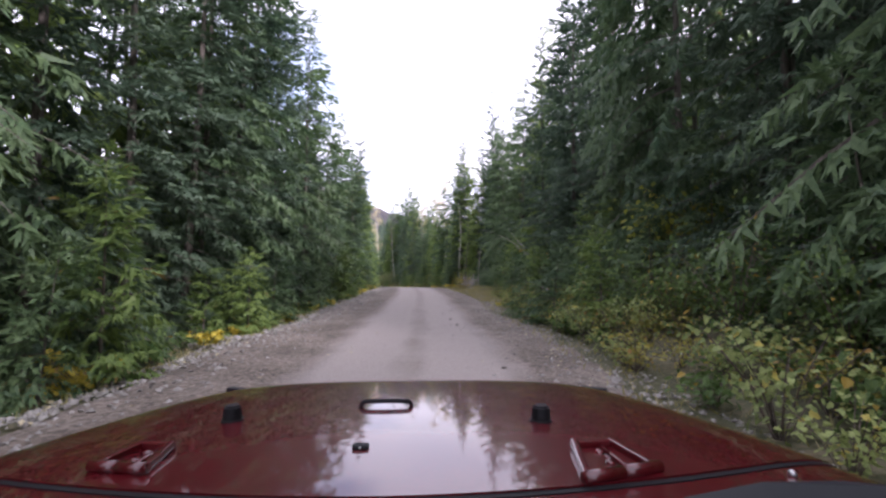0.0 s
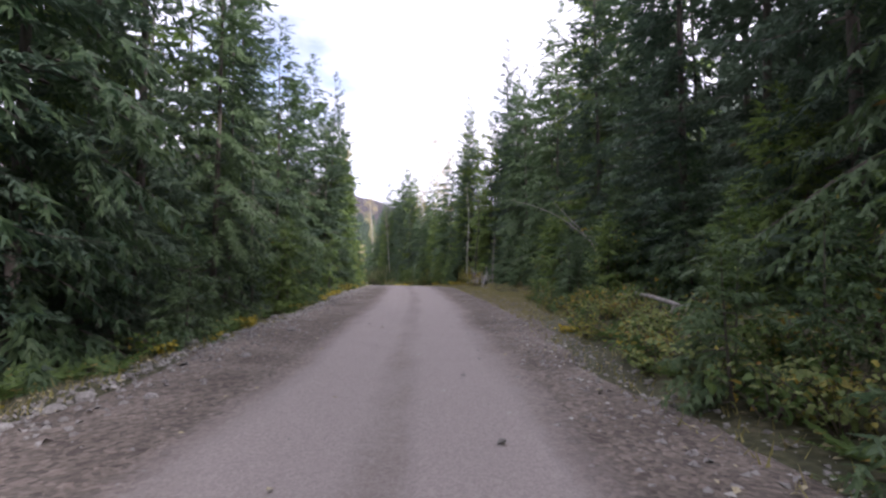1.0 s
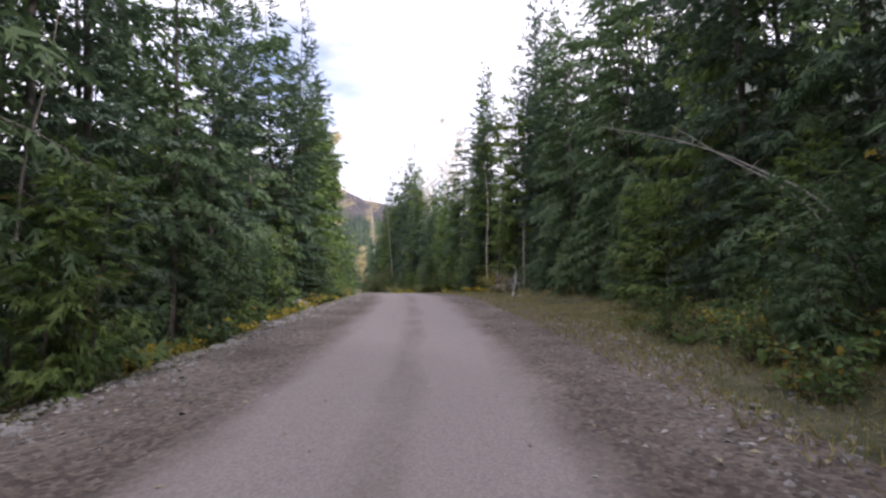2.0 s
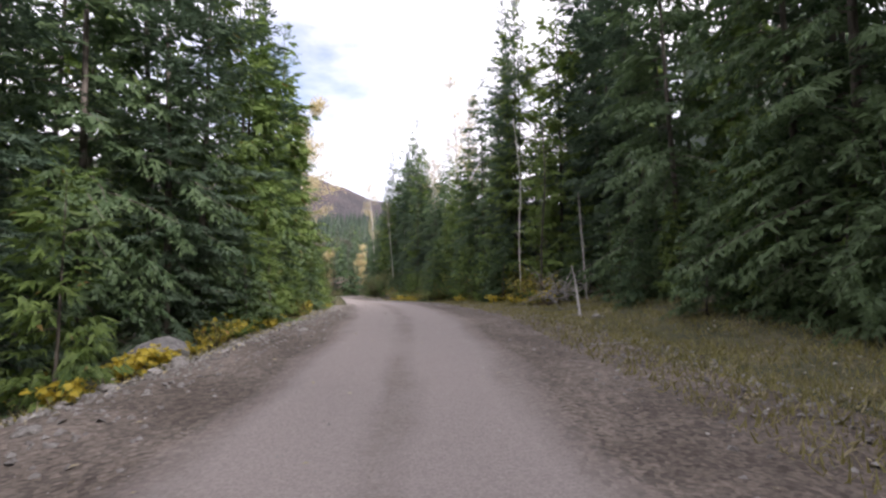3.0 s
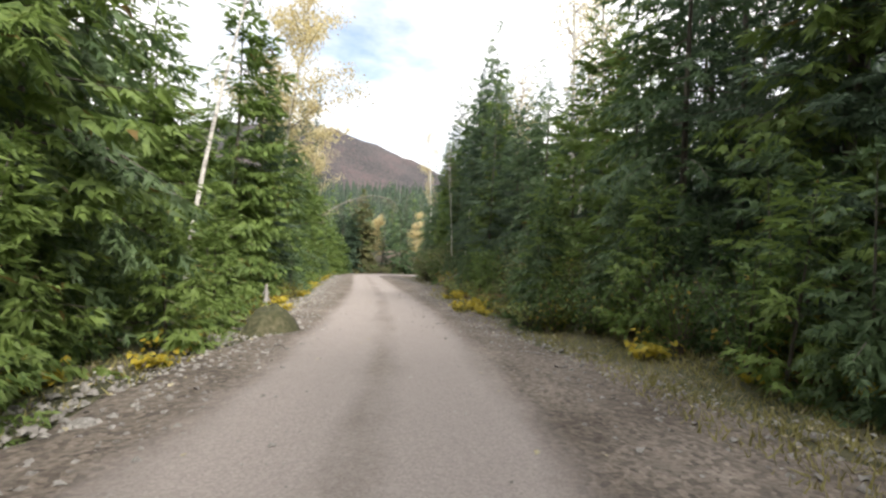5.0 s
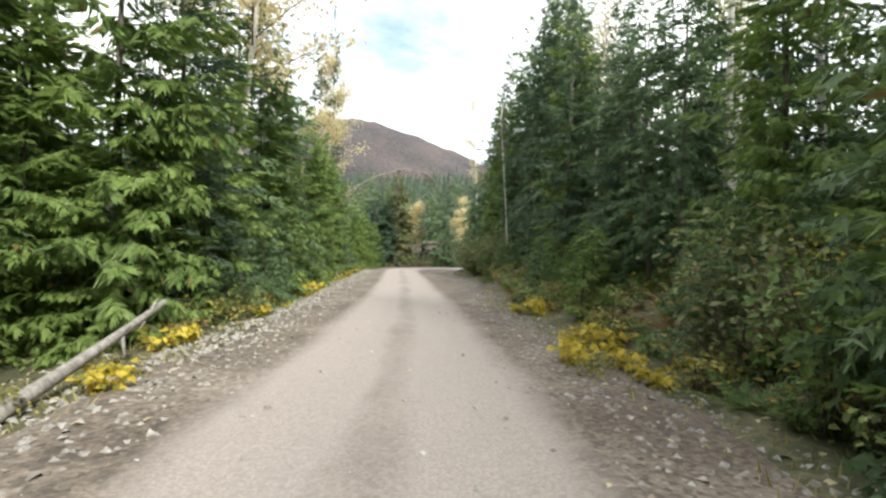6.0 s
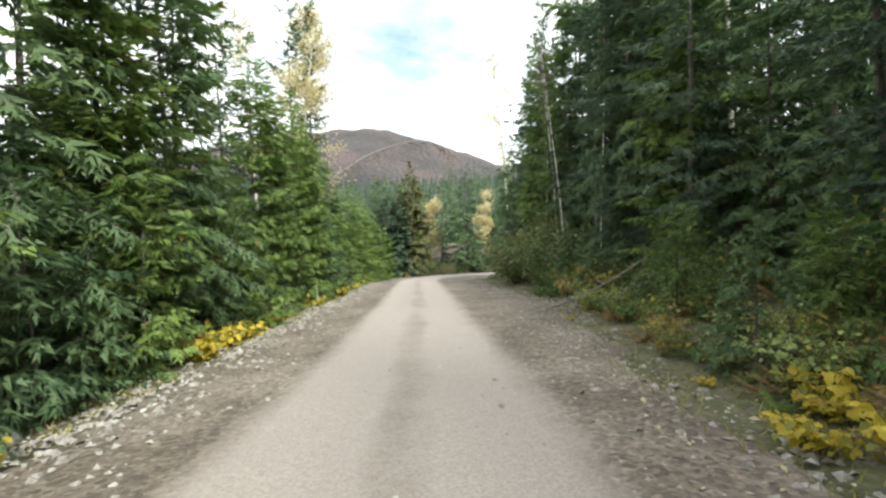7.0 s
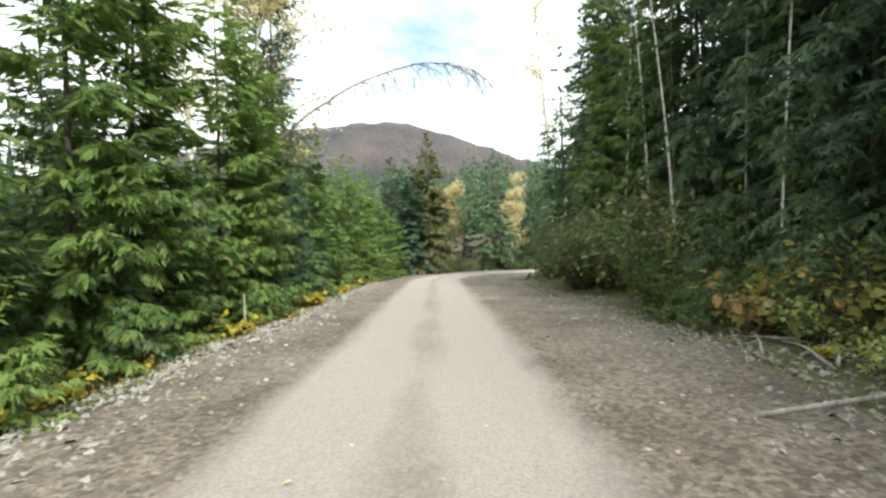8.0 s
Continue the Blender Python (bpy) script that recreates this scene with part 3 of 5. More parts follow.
def conifer_kinds(rank):
    kinds = []
    g = "trees along the road" if rank in ("near", "high") else "trees in the wood"
    specs = [
        ("cedar_tree", "tall green cedar with drooping flat sprays beside the road", CEDAR, dict(tall=15, reach=2.7, bare=0.4, outline=0.58, low=-6, high=40, droop=0.30, upturn=0.20, hang=0.42, wide=0.085, flat=0.14, spray=0.46)),
        ("cedar_tree", "tall green cedar with drooping flat sprays beside the road", CEDAR, dict(tall=11, reach=2.5, bare=0.2, outline=0.58, low=-2, high=42, droop=0.32, upturn=0.22, hang=0.46, wide=0.085, flat=0.14, spray=0.45)),
        ("spruce_tree", "dark green spruce with dense drooping limbs", SPRUCE, dict(tall=19, reach=3.2, bare=0.5, outline=0.74, low=-26, high=44, droop=0.10, upturn=0.14, hang=0.04, wide=0.070, flat=0.30, spray=0.42)),
        ("hemlock_tree", "mid green hemlock with feathery limbs down to the ground", HEMLOCK, dict(tall=14, reach=3.2, bare=0.3, outline=0.62, low=-12, high=36, droop=0.26, upturn=0.02, hang=0.16, wide=0.070, flat=0.20, spray=0.42)),
    ]
    ranks = dict(near=dict(step=0.45, ring=5, density=5.7, facing=0.76, blades=7, plain=True),
                 high=dict(step=0.50, ring=5, density=5.6, facing=0.5, bare=2.0, blades=8, plain=True),
                 mid=dict(step=0.56, ring=4, density=3.7, facing=0.60, blades=6, plain=True, finest=0.8),
                 back=dict(step=0.75, ring=4, density=2.4, facing=0.45, blades=5, plain=True, finest=0.9),
                 far=dict(step=0.55, ring=4, density=2.8, facing=0.0, blades=5, plain=True, finest=1.1))
    bigger = dict(near=1.22, high=1.25, mid=1.86, back=2.6, far=2.0)
    broader = dict(near=1.18, high=1.1, mid=1.5, back=2.0, far=2.5)
    for n, (name, label, leaf, shape) in enumerate(specs):
        seed = 11 + n * 7
        shape = dict(shape, **ranks[rank])
        shape["spray"] *= bigger[rank]
        shape["wide"] *= broader[rank]
        if rank in ("mid", "back", "far"):
            shape["tall"] += 2
            shape["bare"] = 0.3 if rank == "far" else shape["bare"] + 1.0
            label, seed = label.split(" beside")[0].split(" down")[0] + " deeper in the wood", seed + 100
        kinds.append(Kind(lambda m, a=(name, label, seed, leaf), k=shape: conifer(*a, m, g, **k), shape["tall"]))
    return kinds


NEAR, HIGH, MID, BACK, FAR = (conifer_kinds(rank) for rank in ("near", "high", "mid", "back", "far"))
rnd = random.Random(7)


def tall_left(s):
    return np.interp(s, [0, 26, 34, 40, 58, 66, 82, 90, 99, 103, 125], [19.5, 20, 18, 16, 14.5, 13, 12, 10, 8.0, 7.5, 7.5])


def tall_right(s):
    # 28 m up to s = 12 is made up, to shade the left trees
    return np.interp(s, [12, 28, 36, 46, 58, 62, 66, 76, 82, 86, 98, 104, 112, 125], [28, 20, 19, 17, 18, 15, 10, 9.5, 12, 16.5, 18, 16, 11, 10])


def tall_behind(s):
    # 30 m near the start is added height, its tops unseen, for shade across the road
    return np.interp(s, [12, 24, 40, 58, 70, 82, 98, 112], [30, 24, 19, 18, 15.5, 17, 18, 12])


def tree_row(kinds, weights, start, end, gap, off, spread, height, size=(0.85, 1.12), skip=()):
    s = start
    while s < end:
        s += gap * rnd.uniform(0.65, 1.35)
        o = off(s) if callable(off) else off
        o += rnd.uniform(-spread, spread)
        k = rnd.choices(kinds, weights)[0]
        z = height(s) * rnd.uniform(*size) / k.tall
        turn, lean = heading(s) + (-40 if o < 0 else 220) + rnd.uniform(-30, 30), (rnd.uniform(-2, 2), rnd.uniform(-2, 2))
        if not any(a <= s <= b for a, b in skip):
            k.put(standing(s, o, turn, min(1.25, z**0.65), 0.1, lean, z))


def off_left(s):
    return -np.interp(s, [0, 40, 50, 64, 80, 125], [8.0, 7.5, 5.9, 6.1, 6.2, 6.6])


def off_right(s):
    return np.interp(s, [0, 22, 32, 54, 62, 78, 88, 125], [8.0, 8.2, 9.6, 9.6, 7.2, 7.4, 8.8, 8.4])


# left of the road
# mostly dark spruce and hemlock here: shadow put into the choice of tree colour
tree_row(NEAR, (0.4, 0.4, 5, 4), -3, 46, 2.5, off_left, 0.6, tall_left)
tree_row(NEAR, (5, 5, 1, 2), 46, 103, 2.5, off_left, 0.6, tall_left, skip=((62.3, 70.0), (84.6, 87.0)))
tree_row(MID, (4, 2, 3, 3), -6, 46, 2.2, -11, 1.5, tall_left, (0.9, 1.15))
tree_row(MID, (4, 2, 3, 3), 46, 103, 2.7, -11, 1.5, tall_left, (0.9, 1.2), skip=((88.8, 91.6),))
tree_row(BACK, (2, 2, 4, 3), -10, 103, 3.8, -16.5, 3.0, tall_left, (0.95, 1.2), skip=((93.0, 97.0),))
tree_row(MID, (3, 4, 1, 2), 84.0, 87.2, 1.5, -6.6, 0.5, lambda s: 4.6)
tree_row(MID, (3, 4, 1, 2), 87.8, 92.0, 1.8, -10.8, 1.0, lambda s: 5.6)
tree_row(BACK, (3, 4, 2, 2), 92.0, 97.5, 2.0, -16.0, 2.0, lambda s: 7.0)
# right of the road
tree_row(NEAR, (1, 1, 4, 5), 3, 57, 2.8, off_right, 0.7, tall_right)
# more bright cedar here: sun and haze put into the choice of tree colour
tree_row(NEAR, (3, 2, 3, 3), 57, 100, 2.8, off_right, 0.7, tall_right, skip=((71, 84),))
tree_row(HIGH, (0, 0, 4, 4), 69, 86, 2.0, 8.4, 0.9, tall_right)
tree_row(MID, (1, 1, 5, 4), 42, 64, 2.8, 10.8, 0.8, tall_right, (0.85, 1.05))
tree_row(MID, (1, 1, 5, 4), -4, 104, 2.8, 12.6, 1.6, tall_right, (0.9, 1.15))
tree_row(BACK, (1, 1, 5, 3), -6, 104, 3.0, 18, 2.6, tall_behind, (0.95, 1.2))
tree_row(FAR, (0, 0, 4, 3), 100, 112, 2.2, 8.6, 0.8, tall_right)
# two unseen right-hand rows behind the start, added to keep sun off the left side
tree_row(BACK, (1, 1, 5, 3), -34, -2, 3.2, 9.5, 1.5, lambda s: 27)
tree_row(BACK, (1, 1, 5, 3), -34, -4, 3.6, 15, 2.0, lambda s: 29)
# the left side closed behind the start
tree_row(BACK, (3, 1, 2, 3), -34, -4, 3.4, -9, 1.5, lambda s: 16)
tree_row(MID, (2, 2, 3, 3), 56, 101, 3.9, -9.4, 0.8, tall_left, (0.9, 1.1), skip=((86.4, 89.6),))
tree_row(MID, (1, 1, 4, 4), 84, 104, 4.0, 15.5, 1.0, tall_right, (0.9, 1.1))
tree_row(MID, (1, 1, 5, 4), 84, 107, 1.9, 10.6, 0.7, tall_right, (0.8, 1.05))
# single tall ones that stand out
for k, s, o, h in ((2, 53.8, 10.1, 22.4), (2, 55.5, 10.8, 20), (2, 65.7, 10.4, 21.5), (2, 63.2, 9.5, 16.7), (3, 67.2, 11.4, 16), (3, 87.8, 9.0, 20.9), (2, 90.2, 9.3, 18), (3, 85.8, 9.6, 15), (2, 104.1, 9.7, 21.2), (2, 102.2, 8.8, 17), (3, 106.5, 9.4, 16),
                   (2, 34.0, 8.8, 19.5), (2, 44.7, -6.3, 12.8), (2, 100.8, -7.9, 20.4), (1, 79.4, -6.0, 8), (2, 81.4, -7.0, 12), (0, 83.5, -6.8, 13), (3, 52.5, -6.2, 15.5), (0, 56.5, -5.5, 14.5), (1, 93.0, -5.9, 7.6), (1, 89.3, -6.4, 10), (2, 91.0, -8.4, 14),
                   (1, 70.8, -6.4, 6.5), (1, 64.6, -9.4, 8), (0, 68.5, -8.6, 10), (1, 66.6, -9.4, 8), (1, 70.4, -8.0, 8.5), (1, 62.4, -8.2, 9), (1, 72.2, -6.5, 8)):
    z = h / NEAR[k].tall
    NEAR[k].put(standing(s, o, heading(s) + (-40 if o < 0 else 220), min(1.15, z**0.45), 0.1, (0, 0), z))
NEAR[2].put(standing(96.5, -5.8, heading(96) - 40, 0.55, 0.1, (0, 0), 1.05))
# round the bend at the end
BROWNING = Kind(lambda m: conifer("spruce_tree", "browning conical spruce standing at the bend", 133, BROWN_CONIFER, m, "trees along the road", tall=12, reach=2.5, bare=0.3, step=0.42, ring=6, density=5.6, facing=0.0, blades=7, plain=True, spray=0.72, wide=0.17, outline=0.58, low=-20), 12)
BENDSIDE = Kind(lambda m: conifer("spruce_tree", "blue-green conical spruce standing at the bend", 134, SPRUCE, m, "trees along the road", tall=10, reach=2.6, bare=0.2, step=0.40, ring=6, density=5.8, facing=0.0, blades=7, plain=True, spray=0.64, wide=0.15, outline=0.68, low=-20), 10)
for kind, x, y, h in ((BROWNING, -28.4, 114.3, 12.2), (BENDSIDE, -29.4, 112.2, 9.2), (BENDSIDE, -31.5, 114.0, 10.0), (BENDSIDE, -33.5, 116.5, 11.5), (BROWNING, -32.2, 121.0, 13.0)):
    z = h / kind.tall
    kind.put(pose(x, y, float(ground_height([x], [y])[0][0]) - 0.1, 0, 0, 40 * x) @ Matrix.Diagonal((z**0.5, z**0.5, z, 1)))
for k, s, o, h in ((2, 117.0, -6.6, 10.5), (2, 119.5, -7.6, 12), (2, 121.5, -9.0, 13), (3, 115.0, -7.5, 9), (3, 123.5, -12.5, 13), (2, 126.5, -15, 14), (1, 99, -6.4, 8.5), (1, 102, -6.6, 8), (1, 105, -6.4, 8.5), (1, 108, -6.6, 8), (0, 111, -6.6, 9)):
    MID[k].put(standing(s, o, heading(s) - 40, 0.85, 0.1, (0, 0), h / MID[k].tall))
tree_row(MID, (3, 4, 2, 3), 103, 116, 2.6, -7.0, 0.8, lambda s: 7.5)
tree_row(FAR, (3, 4, 2, 3), 116, 130, 2.8, -8.0, 0.8, lambda s: 3.6)
tree_row(FAR, (2, 2, 4, 2), 103, 132, 2.6, -12.5, 2.0, lambda s: np.interp(s, [103, 114, 119, 132], [8.5, 8.5, 5, 5]))

for k, s, o, h in ((1, 106.2, -5.4, 7.6), (0, 109.2, -5.2, 7.4), (1, 112.0, -5.0, 6.6), (1, 114.2, -4.9, 5.4)):
    NEAR[k].put(standing(s, o, heading(s) - 40, 0.8, 0.1, (0, 0), h / NEAR[k].tall))


# ---- low plants ----
def stems(rng, count, tall, spread, bow=0.3):
    lines = []
    for n in range(count):
        az, out = rng.uniform(0, 2 * np.pi), spread * rng.uniform(0.3, 1.0)
        h = tall * rng.uniform(0.55, 1.0)
        k = np.linspace(0, 1, 5)
        lines.append(np.c_[out * math.cos(az) * k**1.3, out * math.sin(az) * k**1.3, h * (k - bow * 0.35 * k * k) - 0.05 * (k == 0)])
    return lines


def shrub_meshes(seed, tall, spread, count, leaves, size, shape, low=0.25):
    """Stems, and leaves along their upper parts and round their ends."""
    rng = np.random.default_rng(seed)
    lines = stems(rng, count, tall, spread)
    wood = [tube(p[::2], np.linspace(0.012, 0.004, 3), 3, False) for p in lines]
    n = leaves
    pick, f = rng.integers(0, count, n), low + (1 - low) * rng.uniform(0, 1, n) ** 0.7
    arr = np.array(lines)
    i = np.clip((f * 4).astype(int), 0, 3)
    g = (f * 4 - i)[:, None]
    places = arr[pick, i] * (1 - g) + arr[pick, i + 1] * g
    places = places + rng.normal(0, 1, (n, 3)) * [spread * 0.16, spread * 0.16, tall * 0.07]
    places[:, 2] = np.maximum(places[:, 2], 0.04)
    yaw = np.arctan2(places[:, 1], places[:, 0]) + rng.normal(0, 0.9, n)
    green = scatter(shape, places, turns_of(yaw, rng.normal(-0.15, 0.45, n), rng.normal(0, 0.5, n)), size * rng.uniform(0.6, 1.25, n))
    return joined(wood), green


def shrub(name, label, category, seed, leaf, m, group, tall, **shape):
    wood, green = shrub_meshes(seed, tall, **shape)
    ob = thing(name, label, category, m, group)
    tagged(part("stemwork", tri_mesh("stemwork", *wood, True), TWIG, ob), kind="stuff")
    tagged(part("foliage", tri_mesh("foliage", *green), leaf, ob), kind="stuff")
    return ob


def fern(m, seed=5, leaf=None, label="green bracken fern with arching fronds"):
    rng = np.random.default_rng(seed)
    n = 11
    yaw = np.arange(n) * 2 * np.pi / n + rng.uniform(-0.25, 0.25, n)
    v, t = scatter(feather(13, 0.26, 0.75, 0.55, 72), np.c_[np.zeros((n, 2)), np.full(n, 0.05)], turns_of(yaw, rng.uniform(0.5, 1.0, n), rng.uniform(-0.2, 0.2, n)), rng.uniform(0.65, 1.0, n))
    ob = thing("fern", label, "fern", m, "ferns beside the road")
    tagged(part("frond_rosette", tri_mesh("frond_rosette", v, t), leaf or FERN_LEAF, ob), kind="stuff")
    return ob


def sapling_kind(name, label, leaf, seed, **shape):
    return Kind(lambda m: conifer(name, label, seed, leaf, m, "young trees at the wood's edge", **shape), shape["tall"])


G_BUSH, G_YEL = "bushes beside the road", "yellow shrubs beside the road"
BUSH = [Kind(lambda m, a=a: shrub("green_bush", "leafy green bush at the edge of the wood", "bush", a, GREEN_LEAF, m, G_BUSH, 1.6, spread=0.85, count=12, leaves=640, size=0.095, shape=small_leaf(), low=0.1)) for a in (31, 32)]
DENSE = [Kind(lambda m, a=a: shrub("thicket_bush", "dense brownish green thicket bush beside the road", "bush", a, DULL_LEAF, m, G_BUSH, 1.9, spread=1.1, count=16, leaves=640, size=0.12, shape=small_leaf(), low=0.15)) for a in (41,)]
YELLOW = [Kind(lambda m, a=a: shrub("yellow_shrub", "low shrub with large bright yellow autumn leaves", "shrub", a, YELLOW_LEAF, m, G_YEL, 0.55, spread=0.55, count=9, leaves=105, size=0.135, shape=lobed_leaf(), low=0.3)) for a in (51, 52)]
TURNING = [Kind(lambda m, a=a: shrub("turning_shrub", "broad-leaved shrub turning from green to yellow", "shrub", a, MIXED_LEAF, m, G_YEL, 0.95, spread=0.7, count=10, leaves=150, size=0.105, shape=broad_leaf(), low=0.2)) for a in (61, 62)]
PALE = [Kind(lambda m, a=a: shrub("pale_shrub", "leafy pale green shrub leaning out of the bank", "shrub", a, PALE_LEAF, m, G_BUSH, 1.0, spread=0.75, count=12, leaves=220, size=0.082, shape=lobed_leaf(), low=0.15)) for a in (75, 76)]
LEAFY = [Kind(lambda m, a=a: shrub("leafy_shrub", "low green shrub with large lobed leaves", "shrub", a, GREEN_LEAF, m, G_BUSH, 0.8, spread=0.7, count=10, leaves=150, size=0.11, shape=broad_leaf(), low=0.15)) for a in (71, 72)]
MAPLE = [Kind(lambda m, a=a, c=c, t=t: shrub("young_maple", t, "tree", a, c, m, G_BUSH, 3.6, spread=1.5, count=15, leaves=560, size=0.15, shape=lobed_leaf(), low=0.25)) for a, c, t in ((91, LIME_LEAF, "young yellow-green maple on the bank"), (92, GREEN_LEAF, "young green broad-leaved tree before the dark wood"))]
ORANGE = [Kind(lambda m: shrub("orange_shrub", "small shrub with orange and rust-coloured leaves", "shrub", 95, ORANGE_LEAF, m, G_YEL, 0.9, spread=0.6, count=9, leaves=110, size=0.13, shape=broad_leaf(), low=0.3))]
FERN = [Kind(fern)]
BRACKEN = [Kind(lambda m: fern(m, 6, BROWN_LEAF, "withered brown bracken fern with drooping fronds"))]
YOUNG = [sapling_kind("young_cedar", "young bright green cedar with low sprays", CEDAR, 81, tall=3.2, reach=1.2, bare=0.08, step=0.22, ring=3, density=5.8, spray=0.52, blades=6, plain=True, wide=0.10, droop=0.28, upturn=0.2, hang=0.4, facing=0.5, low=0, outline=0.75, flat=0.14),
         sapling_kind("young_hemlock", "young mid green hemlock with feathery limbs", HEMLOCK, 82, tall=3.0, reach=1.25, bare=0.08, step=0.22, ring=3, density=5.8, spray=0.50, blades=6, plain=True, wide=0.095, droop=0.22, upturn=0.0, hang=0.12, facing=0.5, low=-6, outline=0.75)]


def belt(kinds, weights, start, end, gap, inner, outer, size, side=1, tall=(0.85, 1.2), skip=()):
    """Plants strewn along one side, between two distances from the road's edge."""
    s = start
    while s < end:
        s += gap * rnd.uniform(0.5, 1.5)
        edge = float(right_edge(s) if side > 0 else left_edge(s))
        o = side * (edge + rnd.uniform(inner, outer))
        z = rnd.uniform(*size)
        if any(a <= s <= b for a, b in skip):
            continue
        k = rnd.choices(kinds, weights)[0]
        m = standing(s, o, heading(s) + (-40 if side < 0 else 220) + rnd.uniform(-60, 60), z, 0.03, (rnd.uniform(-6, 6), rnd.uniform(-6, 6)), z * rnd.uniform(*tall))
        if not (k in YOUNG + BUSH and 18.3 < s < 26.4 and 0 < o < 6.9):  # low plants only before the fallen log
            k.put(m)


# left edge: ferns and leafy shrubs under the first trees, yellow ones by the gravel
belt(FERN + LEAFY + YOUNG, (4, 1.5, 1.5, 1, 1), 1, 48, 0.62, 0.2, 1.6, (0.6, 1.1), -1, skip=((40.5, 43.5),))
belt(LEAFY + YOUNG + FERN, (1, 1, 2.5, 2, 1), 46, 104, 0.75, 0.3, 1.9, (0.6, 1.1), -1, skip=((63.0, 70.5),))
belt(YELLOW + TURNING, (2, 2, 1.5, 1.5), 44, 56, 1.3, 0.1, 0.9, (0.6, 1.0), -1)
belt(YELLOW + TURNING, (2, 2, 1, 1), 56, 74, 1.2, -0.1, 0.7, (0.5, 0.9), -1)
belt(YELLOW, (1, 1), 79.3, 82.3, 0.32, 0.0, 0.8, (0.8, 1.2), -1)
belt(YELLOW + TURNING, (2, 2, 1, 1), 83, 92, 1.6, 0.0, 0.7, (0.5, 0.9), -1)
belt(YELLOW, (1, 1), 6, 44, 3.4, 0.0, 0.6, (0.5, 0.9), -1)
belt(YELLOW, (1, 1), 93, 108, 2.6, 0.1, 0.9, (0.8, 1.2), -1)
# right edge: a bank of shrubs at first, then a grassy verge, then a thicket
belt(PALE + LEAFY + TURNING + FERN, (4, 4, 2, 2, 2, 2, 2), -1, 14, 0.24, 0.2, 2.3, (0.6, 1.05), 1)
belt(PALE + LEAFY + TURNING + FERN + BUSH, (2, 2, 3, 3, 1, 1, 2, 2, 2), 60, 66, 0.26, 0.2, 2.0, (0.55, 0.95), 1)
belt(PALE + TURNING + FERN, (2, 2, 2, 2, 2), 12, 24, 0.42, 0.2, 1.8, (0.55, 0.95), 1)
belt(BUSH + YOUNG + LEAFY, (3, 3, 1, 3, 2, 2), 1, 28, 0.40, 1.8, 4.6, (0.85, 1.4), 1, skip=((19.6, 25.2),))
belt(BUSH + YOUNG + LEAFY, (2, 2, 2, 5, 2, 2), 19.6, 25.2, 0.4, 2.9, 5.2, (0.8, 1.3), 1)
belt(LEAFY + FERN + BUSH + YOUNG + TURNING, (3, 3, 5, 3, 3, 1, 2, 0.6, 0.6), 11, 31, 0.22, 0.35, 2.8, (0.55, 1.0), 1)
belt(TURNING + YELLOW + LEAFY + FERN, (2, 2, 1, 1, 4, 4, 3), 19, 34, 0.34, 0.3, 2.1, (0.45, 0.75), 1)
belt(YOUNG + BUSH + FERN + BRACKEN, (2, 4, 0.7, 0.7, 2, 2), 30, 54, 0.4, 2.4, 4.8, (0.7, 1.25), 1)
belt(TURNING + LEAFY + BRACKEN, (1, 1, 1, 1, 2), 51, 58.5, 0.4, 0.9, 3.0, (0.6, 1.1), 1)
belt(YELLOW, (1, 1), 52, 58, 1.3, 0.4, 2.0, (0.7, 1.3), 1)
belt(BUSH + YOUNG + DENSE, (2, 2, 1, 2, 1), 55, 68, 0.45, 0.7, 3.0, (0.8, 1.2), 1)
for a, b, inner in ((66.0, 67.4, -0.7), (68.3, 69.6, 0.0), (73.1, 74.8, 0.1)):
    belt(YELLOW + TURNING, (4, 4, 1.5, 1.5), a, b, 0.26, inner, inner + 0.8, (0.55, 0.85), 1)
belt(TURNING + BRACKEN + YOUNG + LEAFY, (1, 1, 5, 1, 1.2, 2, 2), 66, 88, 0.17, 0.6, 5.6, (0.4, 0.85), 1)
belt(BRACKEN + FERN + LEAFY, (3, 3, 1, 1), 64, 90, 0.28, 3.5, 9.0, (0.7, 1.3), 1)
belt(BRACKEN + PALE + LEAFY + FERN, (4, 1, 1, 1, 1, 2), 65, 77, 0.2, 1.0, 5.0, (0.5, 0.95), 1)
belt(YOUNG, (1, 2), 66, 86, 0.9, 4.0, 8.0, (0.6, 1.1), 1)
belt(YELLOW + TURNING + ORANGE, (1, 1, 3, 3, 1.5), 51.8, 54.4, 0.3, 1.4, 2.8, (1.1, 1.8), 1)
belt(DENSE + BUSH, (1, 1, 1), 114, 130, 0.7, 0.6, 3.0, (0.9, 1.4), -1)
belt(YELLOW + TURNING, (3, 3, 1, 1), 38.2, 43.2, 0.45, 0.1, 1.0, (0.6, 1.0), -1)
belt(YELLOW, (1, 1), 42.9, 46.5, 0.45, 0.2, 1.2, (0.6, 1.0), -1)
belt(BUSH, (1, 1), 71, 86, 4.0, 1.6, 3.2, (0.9, 1.2), 1)
belt(BUSH + YOUNG, (3, 3, 1, 2), 80, 92, 0.6, 0.8, 3.4, (0.7, 1.1), 1)
belt(PALE + LEAFY + TURNING + FERN, (2, 2, 3, 3, 1, 1, 2), 82, 92, 0.24, 0.7, 2.8, (0.5, 0.95), 1)
belt(DENSE + BUSH, (3, 3, 3), 90.5, 108, 0.36, 0.7, 3.6, (1.3, 2.0), 1)

